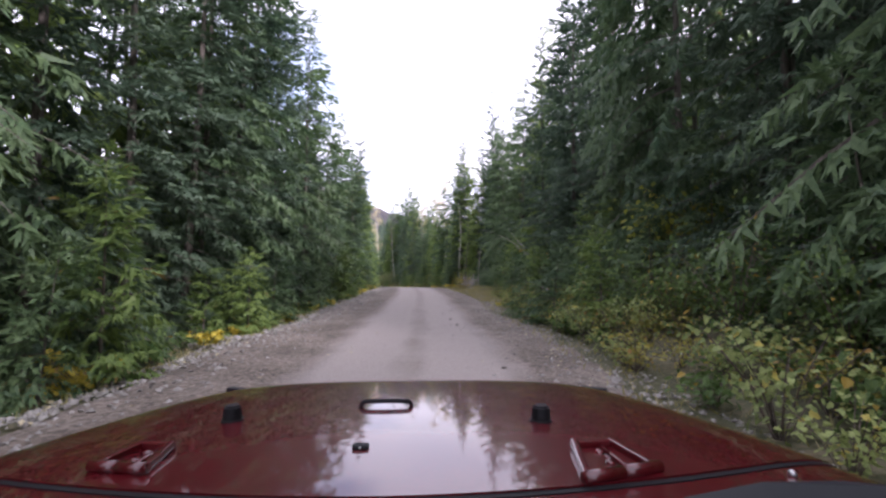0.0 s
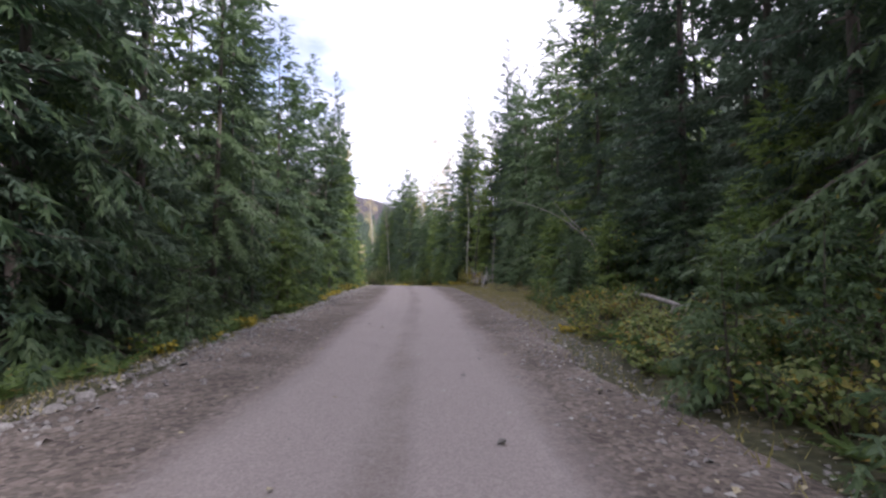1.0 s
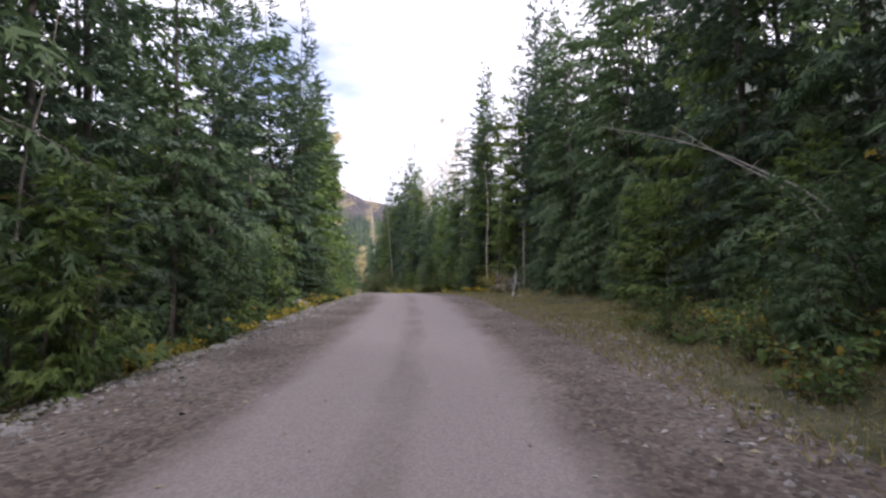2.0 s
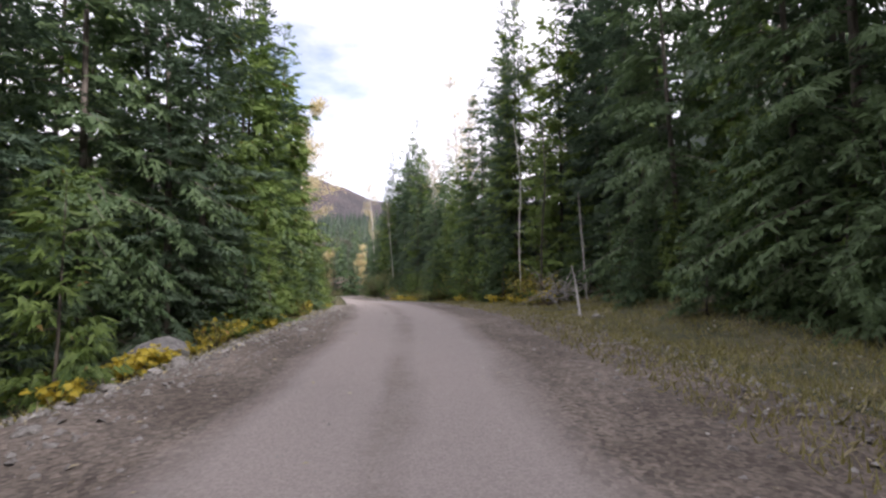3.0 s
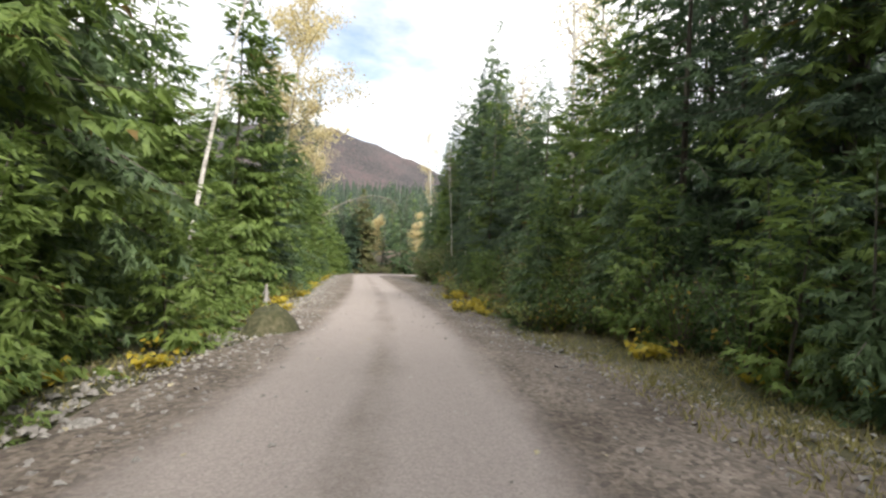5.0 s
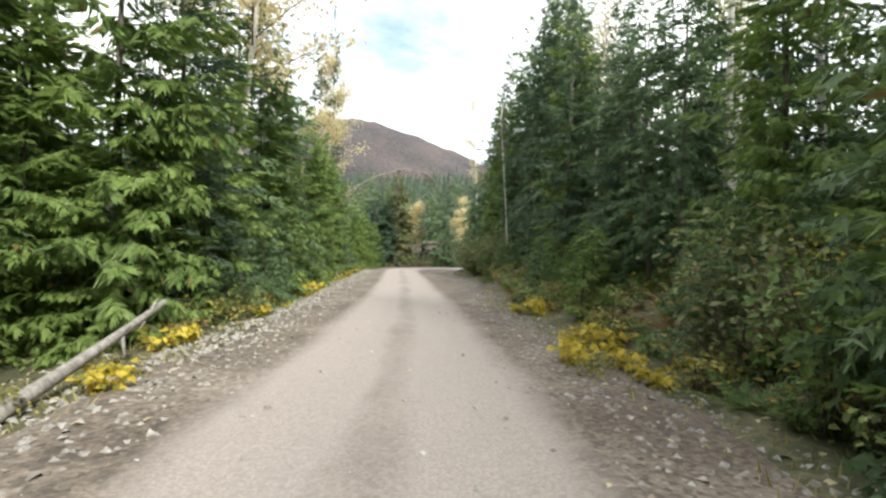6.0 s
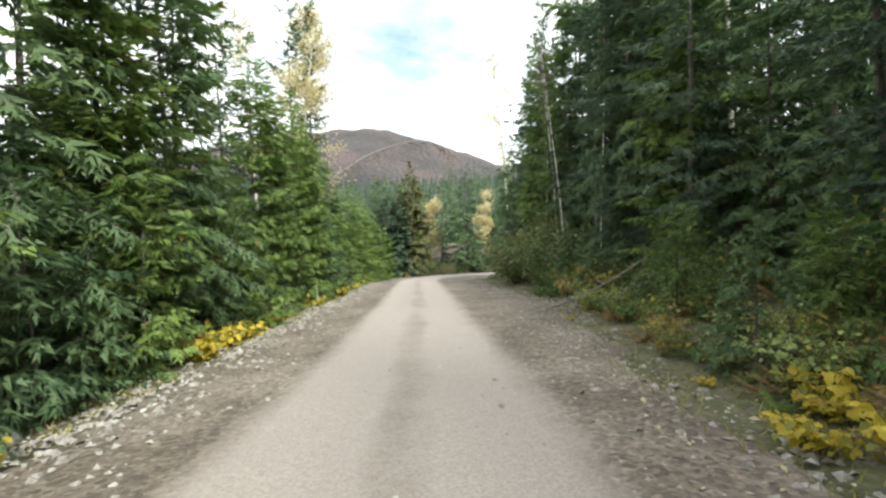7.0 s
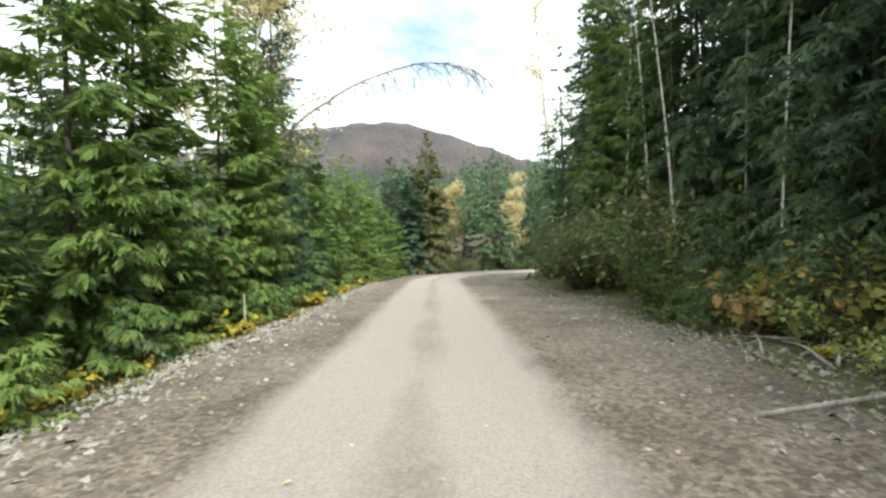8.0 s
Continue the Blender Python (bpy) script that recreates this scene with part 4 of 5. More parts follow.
for k, s, o, z in ((0, 13.0, 6.6, 1.0), (1, 76.5, 6.4, 0.8), (0, 56.0, 6.6, 0.6), (0, 66.4, 5.6, 0.6), (0, 3.9, 6.4, 0.55), (1, 27.0, 6.6, 0.7)):
    MAPLE[k].put(standing(s, o, rnd.uniform(0, 360), z, 0.03))
for s, o, z in ((11.0, 8.0, 1.2), (70.6, 4.0, 0.7), (69.3, -4.2, 0.6), (87.5, 5.1, 1.35), (79.4, 4.6, 0.7), (54.0, 6.8, 1.3), (53.0, -4.0, 0.6)):
    ORANGE[0].put(standing(s, o, rnd.uniform(0, 360), z, 0.03))

for s, o, z in ((7.4, -5.2, 1.1), (7.9, -5.6, 1.2), (6.9, -5.0, 0.8), (32.4, -5.2, 0.8), (82.8, 3.7, 0.35), (82.2, 4.7, 0.5), (81.4, 5.6, 0.9), (81.0, 5.9, 0.8), (85.2, -4.7, 0.8), (85.6, -5.0, 0.9)):
    YELLOW[0].put(standing(s, o, rnd.uniform(0, 360), z, 0.03))
for s, o, z in ((7.0, -5.5, 0.7), (87.0, -4.9, 0.6)):
    ORANGE[0].put(standing(s, o, rnd.uniform(0, 360), z, 0.03))
for kind, s, o, z in ((BUSH[0], 89.0, 5.3, 0.8), (BUSH[1], 88.6, 5.8, 1.0), (BUSH[0], 90.4, 5.2, 0.95), (BUSH[1], 91.6, 5.4, 1.1), (DENSE[0], 90.8, 6.0, 1.1), (TURNING[0], 86.7, 5.7, 1.5), (TURNING[1], 85.9, 5.9, 1.5), (TURNING[0], 87.2, 6.2, 1.7), (DENSE[0], 87.0, 6.8, 1.0), (LEAFY[0], 88.4, 4.8, 0.8), (LEAFY[1], 89.8, 4.7, 0.8), (PALE[0], 86.3, 5.4, 1.0), (TURNING[1], 88.0, 5.7, 1.3)):
    kind.put(standing(s, o, 61 * s, z, 0.03))
belt(BRACKEN + LEAFY + PALE + FERN + TURNING, (3, 2, 2, 2, 2, 2, 0.7, 0.7), 74.8, 85, 0.13, 0.35, 2.4, (0.35, 0.75), 1)
belt(YELLOW, (1, 1), 75, 85, 1.5, 0.3, 1.2, (0.3, 0.5), 1)

# ---- end of the view: trees beyond the bend, and far woods ----
def far_tree(x, y, kind, tall):
    z = tall / kind.tall
    kind.put(pose(x, y, float(ground_height([x], [y])[0][0]) - 0.2, 0, 0, rnd.uniform(0, 360)) @ Matrix.Diagonal((max(1.0, z), max(1.0, z), z, 1)))


for n in range(130):
    far = rnd.uniform(38, 130)
    az = radians(rnd.uniform(8, 40))
    px, py = -12 - math.sin(az) * far, 77 + math.cos(az) * far
    ss_, oo_ = nearest_on_axis(np.array([px]), np.array([py]))
    if abs(oo_[0]) < 6 or (ss_[0] < 116 and abs(oo_[0]) < 14):
        continue
    far_tree(px, py, rnd.choices(FAR, (1, 2, 5, 3))[0], (6.0 + 0.10 * far) * rnd.uniform(0.7, 1.2))


for n in range(44):
    far, az = rnd.uniform(68, 112), radians(rnd.uniform(6, 20))
    px, py = -12 - math.sin(az) * far, 77 + math.cos(az) * far
    base = float(ground_height([px], [py])[0][0])
    far_tree(px, py, rnd.choices(FAR, (0, 0, 5, 2))[0], max(7.0, 1.4 + rnd.uniform(0.165, 0.205) * far - base))


def wood_cover(name, label, x, y, z, seed):
    """Plain conifer tops far from the road, as one cover."""
    rng = np.random.default_rng(seed)
    n = len(x)
    k, h = 7, rng.uniform(10, 20, n)
    verts, tris = [], []
    for a in range(n):
        base = len(verts)
        for layer in range(5):
            f = layer / 5
            r, z0, z1 = h[a] * 0.17 * (1 - f) ** 0.8, z[a] + h[a] * (0.05 + 0.75 * f), z[a] + h[a] * (0.42 + 0.58 * min(1, f + 0.2))
            i = len(verts)
            verts.append((x[a], y[a], z1))
            for m in range(k):
                ang = 2 * np.pi * (m + rng.uniform(-0.3, 0.3)) / k
                rr = r * rng.uniform(0.55, 1.2)
                verts.append((x[a] + rr * math.cos(ang), y[a] + rr * math.sin(ang), z0 - h[a] * 0.06 * rng.uniform(0, 1)))
            tris += [(i, i + 1 + m, i + 1 + (m + 1) % k) for m in range(k)]
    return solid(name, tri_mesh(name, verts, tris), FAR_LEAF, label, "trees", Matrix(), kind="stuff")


def far_wood():
    rng = np.random.default_rng(4)
    n = 1700
    far = 105 + 400 * rng.uniform(0, 1, n) ** 1.5
    az = np.radians(rng.uniform(-25, 60, n))
    x, y = -12 - np.sin(az) * far, 77 + np.cos(az) * far
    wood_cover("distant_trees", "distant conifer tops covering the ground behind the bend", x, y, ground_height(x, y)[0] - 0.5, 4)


def side_wood():
    """The wood goes on to both sides, behind the trees along the road."""
    rng = np.random.default_rng(14)
    x, y = rng.uniform(-120, 100, 2900), rng.uniform(-70, 150, 2900)
    s, off = nearest_on_axis(x, y)
    keep = ((off < -25) | (off > 26)) & (s < 112)
    x, y, s, off = x[keep], y[keep], s[keep], off[keep]
    z = np.interp(s, SEG, AXIS[:, 2]) + profile(s, off) - 0.6
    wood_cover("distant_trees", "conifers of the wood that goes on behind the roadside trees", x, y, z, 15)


far_wood()
side_wood()


# ---- birches and bare poles ----
def birch_meshes(seed, tall, leaves, reach, low=0.45, size=0.15, lean=0.05, thick=0.0062):
    rng = np.random.default_rng(seed)
    k = np.linspace(0, 1, 12)
    line = np.c_[lean * tall * k**1.6, 0.012 * tall * np.sin(k * 5 + seed), tall * k - 0.3 * (k == 0)]
    wood = [tube(line, thick * tall * (1 - 0.93 * k) + 0.012, 8)]
    tips = []
    for n in range(26):
        f = low + (0.97 - low) * rng.uniform(0, 1)
        c = np.array([np.interp(f, k, line[:, m]) for m in range(3)])
        az, length = n * 2.4 + rng.uniform(-0.4, 0.4), reach * (1.15 - f) * rng.uniform(0.6, 1.3) + 0.3
        q = np.linspace(0, 1, 4)
        limb = np.c_[length * q * math.cos(az) * 0.75, length * q * math.sin(az) * 0.75, length * (0.75 * q - 0.25 * q * q)] + c
        wood.append(tube(limb, np.linspace(0.028, 0.006, 4), 4, False))
        tips.append(limb)
    arr = np.array(tips)
    pick, f = rng.integers(0, len(arr), leaves), rng.uniform(0.2, 1, leaves)
    i = np.clip((f * 3).astype(int), 0, 2)
    g = (f * 3 - i)[:, None]
    places = arr[pick, i] * (1 - g) + arr[pick, i + 1] * g + rng.normal(0, 0.28, (leaves, 3))
    green = scatter(small_leaf(), places, turns_of(rng.uniform(0, 6.28, leaves), rng.uniform(-1.2, 0.2, leaves), rng.uniform(-1, 1, leaves)), size * rng.uniform(0.6, 1.3, leaves))
    return wood[0], joined(wood[1:]), green


def birch(label, seed, leaf, m, tall, leaves, reach, **shape):
    wood, arms, green = birch_meshes(seed, tall, leaves, reach, **shape)
    ob = thing("birch_tree", label, "tree", m, "birches among the conifers")
    part("trunk", tri_mesh("trunk", *wood, True), BIRCH_BARK, ob, "white peeling bark")
    tagged(part("branchwork", tri_mesh("branchwork", *arms, True), TWIG, ob), kind="stuff")
    tagged(part("crown", tri_mesh("crown", *green), leaf, ob), kind="stuff")
    return ob


GOLD_TXT = "tall slender birch with sparse golden leaves"
birch(GOLD_TXT, 201, GOLD_LEAF, standing(75.0, -5.6, heading(75) + 10), 18, 9000, 5.8, low=0.36, lean=0.10, size=0.17)
birch(GOLD_TXT, 202, GOLD_LEAF, standing(95.6, -6.5, heading(95)), 14.5, 4600, 4.8, low=0.34, lean=0.09, size=0.15)
birch(GOLD_TXT, 203, GOLD_LEAF, standing(102.0, -7.0, 300), 19, 4200, 4.0, low=0.3, size=0.19)
birch(GOLD_TXT, 214, GOLD_LEAF, standing(97.4, -9.0, 250), 17, 1800, 3.2, low=0.4)
birch("tall leaning birch nearly bare of leaves, beside the spruces", 204, GOLD_LEAF, standing(114.1, 7.1, 150), 20.7, 2600, 3.2, low=0.4, lean=0.05)
birch("tall thin birch with a few pale leaves", 205, GOLD_LEAF, standing(73.9, 9.3, 200), 19.5, 1100, 2.8, low=0.45)
birch("tall thin birch with a few pale leaves", 217, GOLD_LEAF, standing(75.4, 10.2, 20), 18.5, 1100, 2.8, low=0.45)
birch("tall thin birch with a few pale leaves", 218, GOLD_LEAF, standing(71.5, 9.6, 110), 17, 1100, 2.8, low=0.45)
birch("tall thin birch with a few pale leaves", 206, GOLD_LEAF, standing(84.5, 9.4, 40), 15.5, 700, 2.4, low=0.5)
birch("tall thin birch with a few pale leaves", 207, GOLD_LEAF, standing(87, 10.4, 310), 16.5, 700, 2.4, low=0.5)
birch("white birch leaning over the young cedars", 208, GREEN_LEAF, standing(65.7, -6.1, 52), 13, 240, 1.6, low=0.75, lean=0.15, thick=0.0060)
birch("white birch leaning over the young cedars", 209, GREEN_LEAF, standing(74.5, -7.4, -30), 12, 200, 1.6, low=0.75, lean=0.12, thick=0.0062)
birch("slim birch with pale bark in front of dark conifers", 210, GREEN_LEAF, standing(96.0, 7.4, 170), 13, 200, 1.6, low=0.7, lean=0.05, thick=0.0028)
birch("slim birch with pale bark in front of dark conifers", 211, GREEN_LEAF, standing(93.4, 6.9, 160), 12, 200, 1.6, low=0.7, lean=0.07, thick=0.0030)
birch("slim birch with pale bark in front of dark conifers", 215, GREEN_LEAF, standing(89.6, 7.3, 150), 11, 160, 1.4, low=0.7, lean=-0.04, thick=0.0020)
birch("slim birch with pale bark in front of dark conifers", 216, GREEN_LEAF, standing(98.4, 7.4, 20), 11, 160, 1.4, low=0.7, lean=0.05, thick=0.0042)
birch("low round birch full of yellow leaves beyond the bend", 212, GOLD_LEAF, pose(-25.0, 129, ground_height([-25.0], [129])[0][0] - 0.1, 0, 0, 10), 11, 3200, 2.6, low=0.2, size=0.26)
birch("low round birch full of yellow leaves beyond the bend", 213, GOLD_LEAF, pose(-30.0, 123.5, ground_height([-30.0], [123.5])[0][0] - 0.1, 0, 0, 80), 10.2, 3200, 2.4, low=0.2, size=0.24)


def pole_mesh(points, thick, thin, stubs=8, seed=1, stub=0.3):
    """A bare trunk or branch through the points, with broken stubs."""
    rng = np.random.default_rng(seed)
    p = spline([tuple(q) for q in points], 0.25)
    p = np.vstack([p, np.array(points[-1])[None]])
    pieces = [tube(p, np.linspace(thick, thin, len(p)), 7)]
    for n in range(stubs):
        i = rng.integers(1, len(p) - 1)
        d = rng.normal(0, 1, 3)
        d /= np.linalg.norm(d)
        length = stub * rng.uniform(0.4, 1.4)
        pieces.append(tube(np.array([p[i], p[i] + d * length * 0.5, p[i] + d * length + (0, 0, -0.06 * length)]), [thin * 0.8 + 0.004, thin * 0.5 + 0.003, 0.003], 4, False))
    return tri_mesh("pole", *joined(pieces), True)


def pole(name, label, category, points, thick, thin, material=None, stubs=8, seed=1, stub=0.3, group=""):
    """points: rows of metres along the road, to its right, and over the ground there."""
    places = [at(*q) for q in points]
    base = places[0]
    me = pole_mesh([tuple(p - base) for p in places], thick, thin, stubs, seed, stub)
    me.name = name
    return solid(name, me, material or DEAD_WOOD, label, category, Matrix.Translation(base), group)


pole("fallen_log", "pale barkless fallen log lying on the bank", "log", [(27.6, 6.1, 0.30), (25.4, 5.9, 0.34), (23.8, 5.75, 0.36), (21.0, 5.5, 0.30)], 0.066, 0.045, stubs=6)
pole("bent_branch", "thin pale dead branch arching out of the bank", "branch", [(28.6, 6.8, -0.05), (28.9, 6.4, 1.8), (29.8, 5.8, 3.0), (30.6, 4.9, 3.9), (31.3, 3.6, 4.5)], 0.022, 0.007, stubs=14, stub=0.25)
pole("bent_branch", "thin pale dead branch leaning out of the bank", "branch", [(28.7, 7.0, -0.05), (29.6, 6.6, 2.0), (31.0, 6.0, 3.6), (32.1, 5.6, 4.7)], 0.020, 0.006, stubs=10, seed=2, stub=0.25)
pole("broken_log", "broken pale log leaning on the root tangle", "log", [(46.6, 5.2, -0.03), (47.8, 5.7, 0.42), (49.2, 6.3, 0.95), (49.9, 6.5, 1.5)], 0.055, 0.02, stubs=4, stub=0.5)
pole("dead_pole", "thin dead pole standing aslant among dark spruces", "dead tree", [(49.5, 6.9, -0.05), (50.5, 7.3, 2.2), (52.1, 8.0, 4.6)], 0.045, 0.02, stubs=10, seed=3)
pole("dead_pole", "tall grey dead trunk standing at the wood's edge", "dead tree", [(55.0, 6.3, -0.05), (55.1, 6.3, 3.0), (55.25, 6.5, 6.0), (55.7, 6.4, 9.5)], 0.034, 0.015, BIRCH_BARK, stubs=34, seed=4, stub=0.35)
pole("dead_pole", "leaning dead pole half hidden by boughs", "dead tree", [(49.4, 8.2, -0.05), (48.8, 8.0, 1.8), (47.2, 8.0, 4.6)], 0.035, 0.015, TWIG, stubs=8, seed=5)
pole("leaning_log", "bare grey log leaning out over the gravel edge", "log", [(64.5, -3.55, 0.05), (65.8, -3.85, 0.22), (67.3, -4.15, 0.40), (69.3, -4.6, 0.72)], 0.085, 0.05, stubs=6, seed=6, stub=0.4)
pole("leaning_pole", "long thin pale pole leaning from the thicket onto the gravel", "branch", [(83.9, 2.8, 0.03), (83.3, 3.9, 0.45), (82.8, 4.8, 1.0), (82.4, 5.7, 1.6)], 0.028, 0.014, stubs=4, seed=7, stub=0.3)
pole("leaning_pole", "short forked pale branch in the thicket", "branch", [(84.0, 5.2, -0.02), (83.4, 5.6, 0.7), (83.0, 5.9, 1.25)], 0.022, 0.01, stubs=4, seed=8, stub=0.3)
pole("dead_pole", "thin weathered stick trunk in front of dark cedars", "dead tree", [(28.9, -6.1, -0.05), (29.2, -6.3, 3.2), (30.0, -6.6, 5.4), (30.6, -6.9, 7.0)], 0.034, 0.014, BARK, stubs=10, seed=9)
pole("dead_pole", "grey trunk showing between the boughs", "dead tree", [(51.5, -5.6, -0.05), (51.7, -5.7, 2.5), (51.8, -5.8, 5.5)], 0.06, 0.03, BARK, stubs=8, seed=10)
pole("dead_pole", "tall grey trunk of a dead spruce at the wood's edge", "dead tree", [(52.7, 6.4, -0.05), (52.7, 6.45, 2.5), (52.5, 6.6, 5.2), (52.3, 6.5, 8.0)], 0.045, 0.02, BARK, stubs=20, seed=14, stub=0.6)
for n, (a, b, h) in enumerate(((95.0, 7.6, 10), (95.5, 7.9, 11), (97.2, 7.7, 9.5), (91.6, 7.8, 12), (86.8, 7.6, 9))):
    pole("dead_pole", "thin grey bare trunk among the dark conifers", "dead tree", [(a, b, -0.05), (a + 0.1, b + 0.15, h * 0.35), (a + 0.15 - 0.1 * n, b + 0.1, h * 0.7), (a + 0.3 - 0.2 * n, b + 0.2, h)], 0.034, 0.012, DEAD_WOOD if n % 2 else TWIG, stubs=24, seed=50 + n, stub=0.55, group="bare trunks at the wood's edge")
pole("stick", "short upright stick at the gravel edge", "stick", [(90.0, -4.4, -0.05), (90.1, -4.4, 0.4), (90.2, -4.45, 0.85)], 0.022, 0.014, stubs=1, seed=11)
for seed, (a, b, c, d, up) in enumerate(((86.2, 4.5, 87.9, 5.4, 0.10), (86.8, 5.2, 88.3, 4.7, 0.16), (85.9, 5.6, 87.2, 4.6, 0.22), (87.4, 5.7, 88.8, 5.0, 0.12), (85.4, 4.9, 86.7, 5.9, 0.14), (88.0, 4.6, 88.9, 5.6, 0.08), (85.2, 4.7, 86.9, 5.1, 0.18), (85.7, 5.2, 87.4, 5.3, 0.12), (86.0, 4.9, 86.6, 6.1, 0.20), (85.0, 5.4, 86.2, 5.0, 0.08))):
    pole("stick", "grey dead stick in a loose pile below the bank", "stick", [(a, b, 0.03), ((a + c) / 2, (b + d) / 2 + 0.05, 0.05 + up * 0.5), (c, d, 0.03 + up * 0.4)], 0.024, 0.009, TWIG if seed % 2 else DEAD_WOOD, stubs=6, seed=30 + seed, stub=0.13, group="sticks at the foot of the bank")
pole("stick", "fallen stick on the stony verge", "stick", [(51.2, 4.1, 0.03), (51.0, 4.7, 0.05), (50.6, 5.4, 0.04)], 0.025, 0.012, stubs=3, seed=12, stub=0.15)
pole("stick", "fallen stick on the grassy verge", "stick", [(41.6, 3.4, 0.04), (41.5, 3.9, 0.05), (41.6, 4.5, 0.03)], 0.02, 0.01, stubs=3, seed=13, stub=0.15)


def arched_birch():
    """A dead birch bent over the road, with twigs hanging from the bow."""
    base = at(95, -7.6)
    z0 = along(95)[2]
    line = [(-7.6, 0.0 - 0.6), (-7.0, 2.5), (-5.8, 4.6), (-4.45, 5.97), (-3.52, 6.6), (-2.41, 7.22), (-0.56, 7.77), (0.54, 7.7), (1.27, 7.51), (1.9, 6.95)]
    p = spline([tuple(at(95, o) * 1.0 - base + Vector((0, 0, z0 + h - at(95, o).z))) for o, h in line], 0.2)
    ob = thing("arched_birch", "dead birch bent in a bow over the road", "tree", Matrix.Translation(base), "")
    r = np.linspace(0.065, 0.014, len(p))
    part("trunk", tri_mesh("trunk", *tube(p, r, 7), True), DEAD_WOOD, ob)
    rng = np.random.default_rng(9)
    twigs = []
    start = len(p) * 38 // 100
    for n in range(72):
        i = int(start + (len(p) - 1 - start) * (n + rng.uniform(0, 0.9)) / 72)
        d = p[min(i + 2, len(p) - 1)] - p[i - 1]
        d = d / np.linalg.norm(d) * rng.uniform(0.2, 0.9) + np.array([rng.normal(0, 0.35), rng.normal(0, 0.5), rng.uniform(-0.2, 0.15)])
        length = rng.uniform(0.4, 1.25)
        mid, end = p[i] + d * length * 0.5, p[i] + d * length + np.array([0, 0, -0.75 * length])
        twigs.append(tube(np.array([p[i], mid + (0, 0, -0.12 * length), end]), [0.017, 0.012, 0.006], 3, False))
        for q in range(3):
            o = mid + (end - mid) * rng.uniform(0, 1)
            twigs.append(tube(np.array([o, o + rng.normal(0, 0.16, 3) + (0, 0, -0.14)]), [0.009, 0.004], 3, False))
    tagged(part("twigwork", tri_mesh("twigwork", *joined(twigs)), TWIG, ob, "hanging bare twigs"), kind="stuff")


arched_birch()


def root_tangle(s, off, seed, size=1.0, count=36):
    """Dead roots that fan up and out of a heap, bowed and crossing."""
    rng = np.random.default_rng(seed)
    ob = thing("root_tangle", "heap of grey dead roots and branches on the verge", "brushwood", Matrix.Translation(at(s, off)), "heaps of dead roots")
    for n in range(count):
        az, el, length = rng.uniform(0, 6.28), rng.uniform(-0.1, 1.3), size * rng.uniform(0.5, 1.6)
        q = np.linspace(0, 1, 7)
        c = np.array([rng.normal(0, 0.40 * size), rng.normal(0, 0.40 * size), rng.uniform(0, 0.5 * size)])
        p = c + np.c_[length * q * math.cos(az) * math.cos(el), length * q * math.sin(az) * math.cos(el), length * q * math.sin(el) - 0.45 * length * q * q] + np.cumsum(rng.normal(0, 0.03 * size, (7, 3)), 0)
        p[:, 2] = np.maximum(p[:, 2], -0.05)
        part("root", tri_mesh("root", *tube(p, np.linspace(rng.uniform(0.012, 0.04), 0.004, 7), 5), True), DEAD_WOOD, ob)


root_tangle(50.9, 6.5, 21, 1.35, 46)
root_tangle(52.6, 7.1, 22, 1.45, 46)
root_tangle(82.8, 6.4, 23)


# ---- stones, litter and grass ----
def stone_mesh(seed, flat=0.7):
    rng = np.random.default_rng(seed)
    bm = bmesh.new()
    bmesh.ops.create_icosphere(bm, subdivisions=2, radius=1.0)
    axes = rng.normal(0, 1, (7, 3))
    axes /= np.linalg.norm(axes, axis=1)[:, None]
    cuts = rng.uniform(0.62, 0.95, 7)
    for v in bm.verts:
        p = np.array(v.co)
        for a, c in zip(axes, cuts):
            d = p @ a
            if d > c:
                p = p - a * (d - c) * 0.9
        v.co = p * (1, 1, flat) + rng.normal(0, 0.02, 3)
    me = bpy.data.meshes.new("stone")
    bm.to_mesh(me)
    bm.free()
    return me


STONES = [stone_mesh(n, f) for n, f in ((1, 0.6), (2, 0.7), (3, 0.55), (4, 0.8))]
for me in STONES:
    me.materials.append(STONE)


def stone(s, off, size, label="pale angular stone lying on the gravel shoulder", name="stone", material=None):
    p = at(s, off, size * 0.22)
    me = rnd.choice(STONES)
    if material:
        me = me.copy()
        me.materials.clear()
        me.materials.append(material)
    ob = new(name, me)
    ob.matrix_basis = pose(*p, rnd.uniform(-12, 12), rnd.uniform(-12, 12), rnd.uniform(0, 360)) @ Matrix.Diagonal((size, size * rnd.uniform(0.7, 1), size, 1))
    return tagged(ob, label, "stone", "stones along the road")


stone(42.2, -5.2, 0.6, "large grey boulder beside yellow shrubs", "boulder", ROCK_DARK)
stone(40.5, -4.0, 0.17)
stone(39.2, -4.3, 0.14)
stone(87.8, -4.0, 0.17, "pale rounded stone at the edge of the gravel")
stone(46.0, 5.4, 0.15)
stone(127.0, -14.0, 5.4, "bare tan clay bank beyond the bend", "clay_bank", CLAY)
for n in range(170):
    s = rnd.uniform(3, 96)
    if 48 < s < 62 and rnd.random() < 0.6:
        continue
    stone(s, -float(left_edge(s)) + rnd.gauss(0.3, 0.55), rnd.choice((0.03, 0.04, 0.05, 0.06, 0.09, 0.12)))
for n in range(60):
    s = rnd.uniform(12, 46)
    stone(s, -float(left_edge(s)) + rnd.gauss(0.3, 0.5), rnd.choice((0.04, 0.05, 0.06, 0.10, 0.14)))
for n in range(50):
    s = rnd.uniform(30, 100)
    stone(s, float(right_edge(s)) + rnd.uniform(-1.6, 0.4), rnd.choice((0.04, 0.05, 0.06, 0.08)))


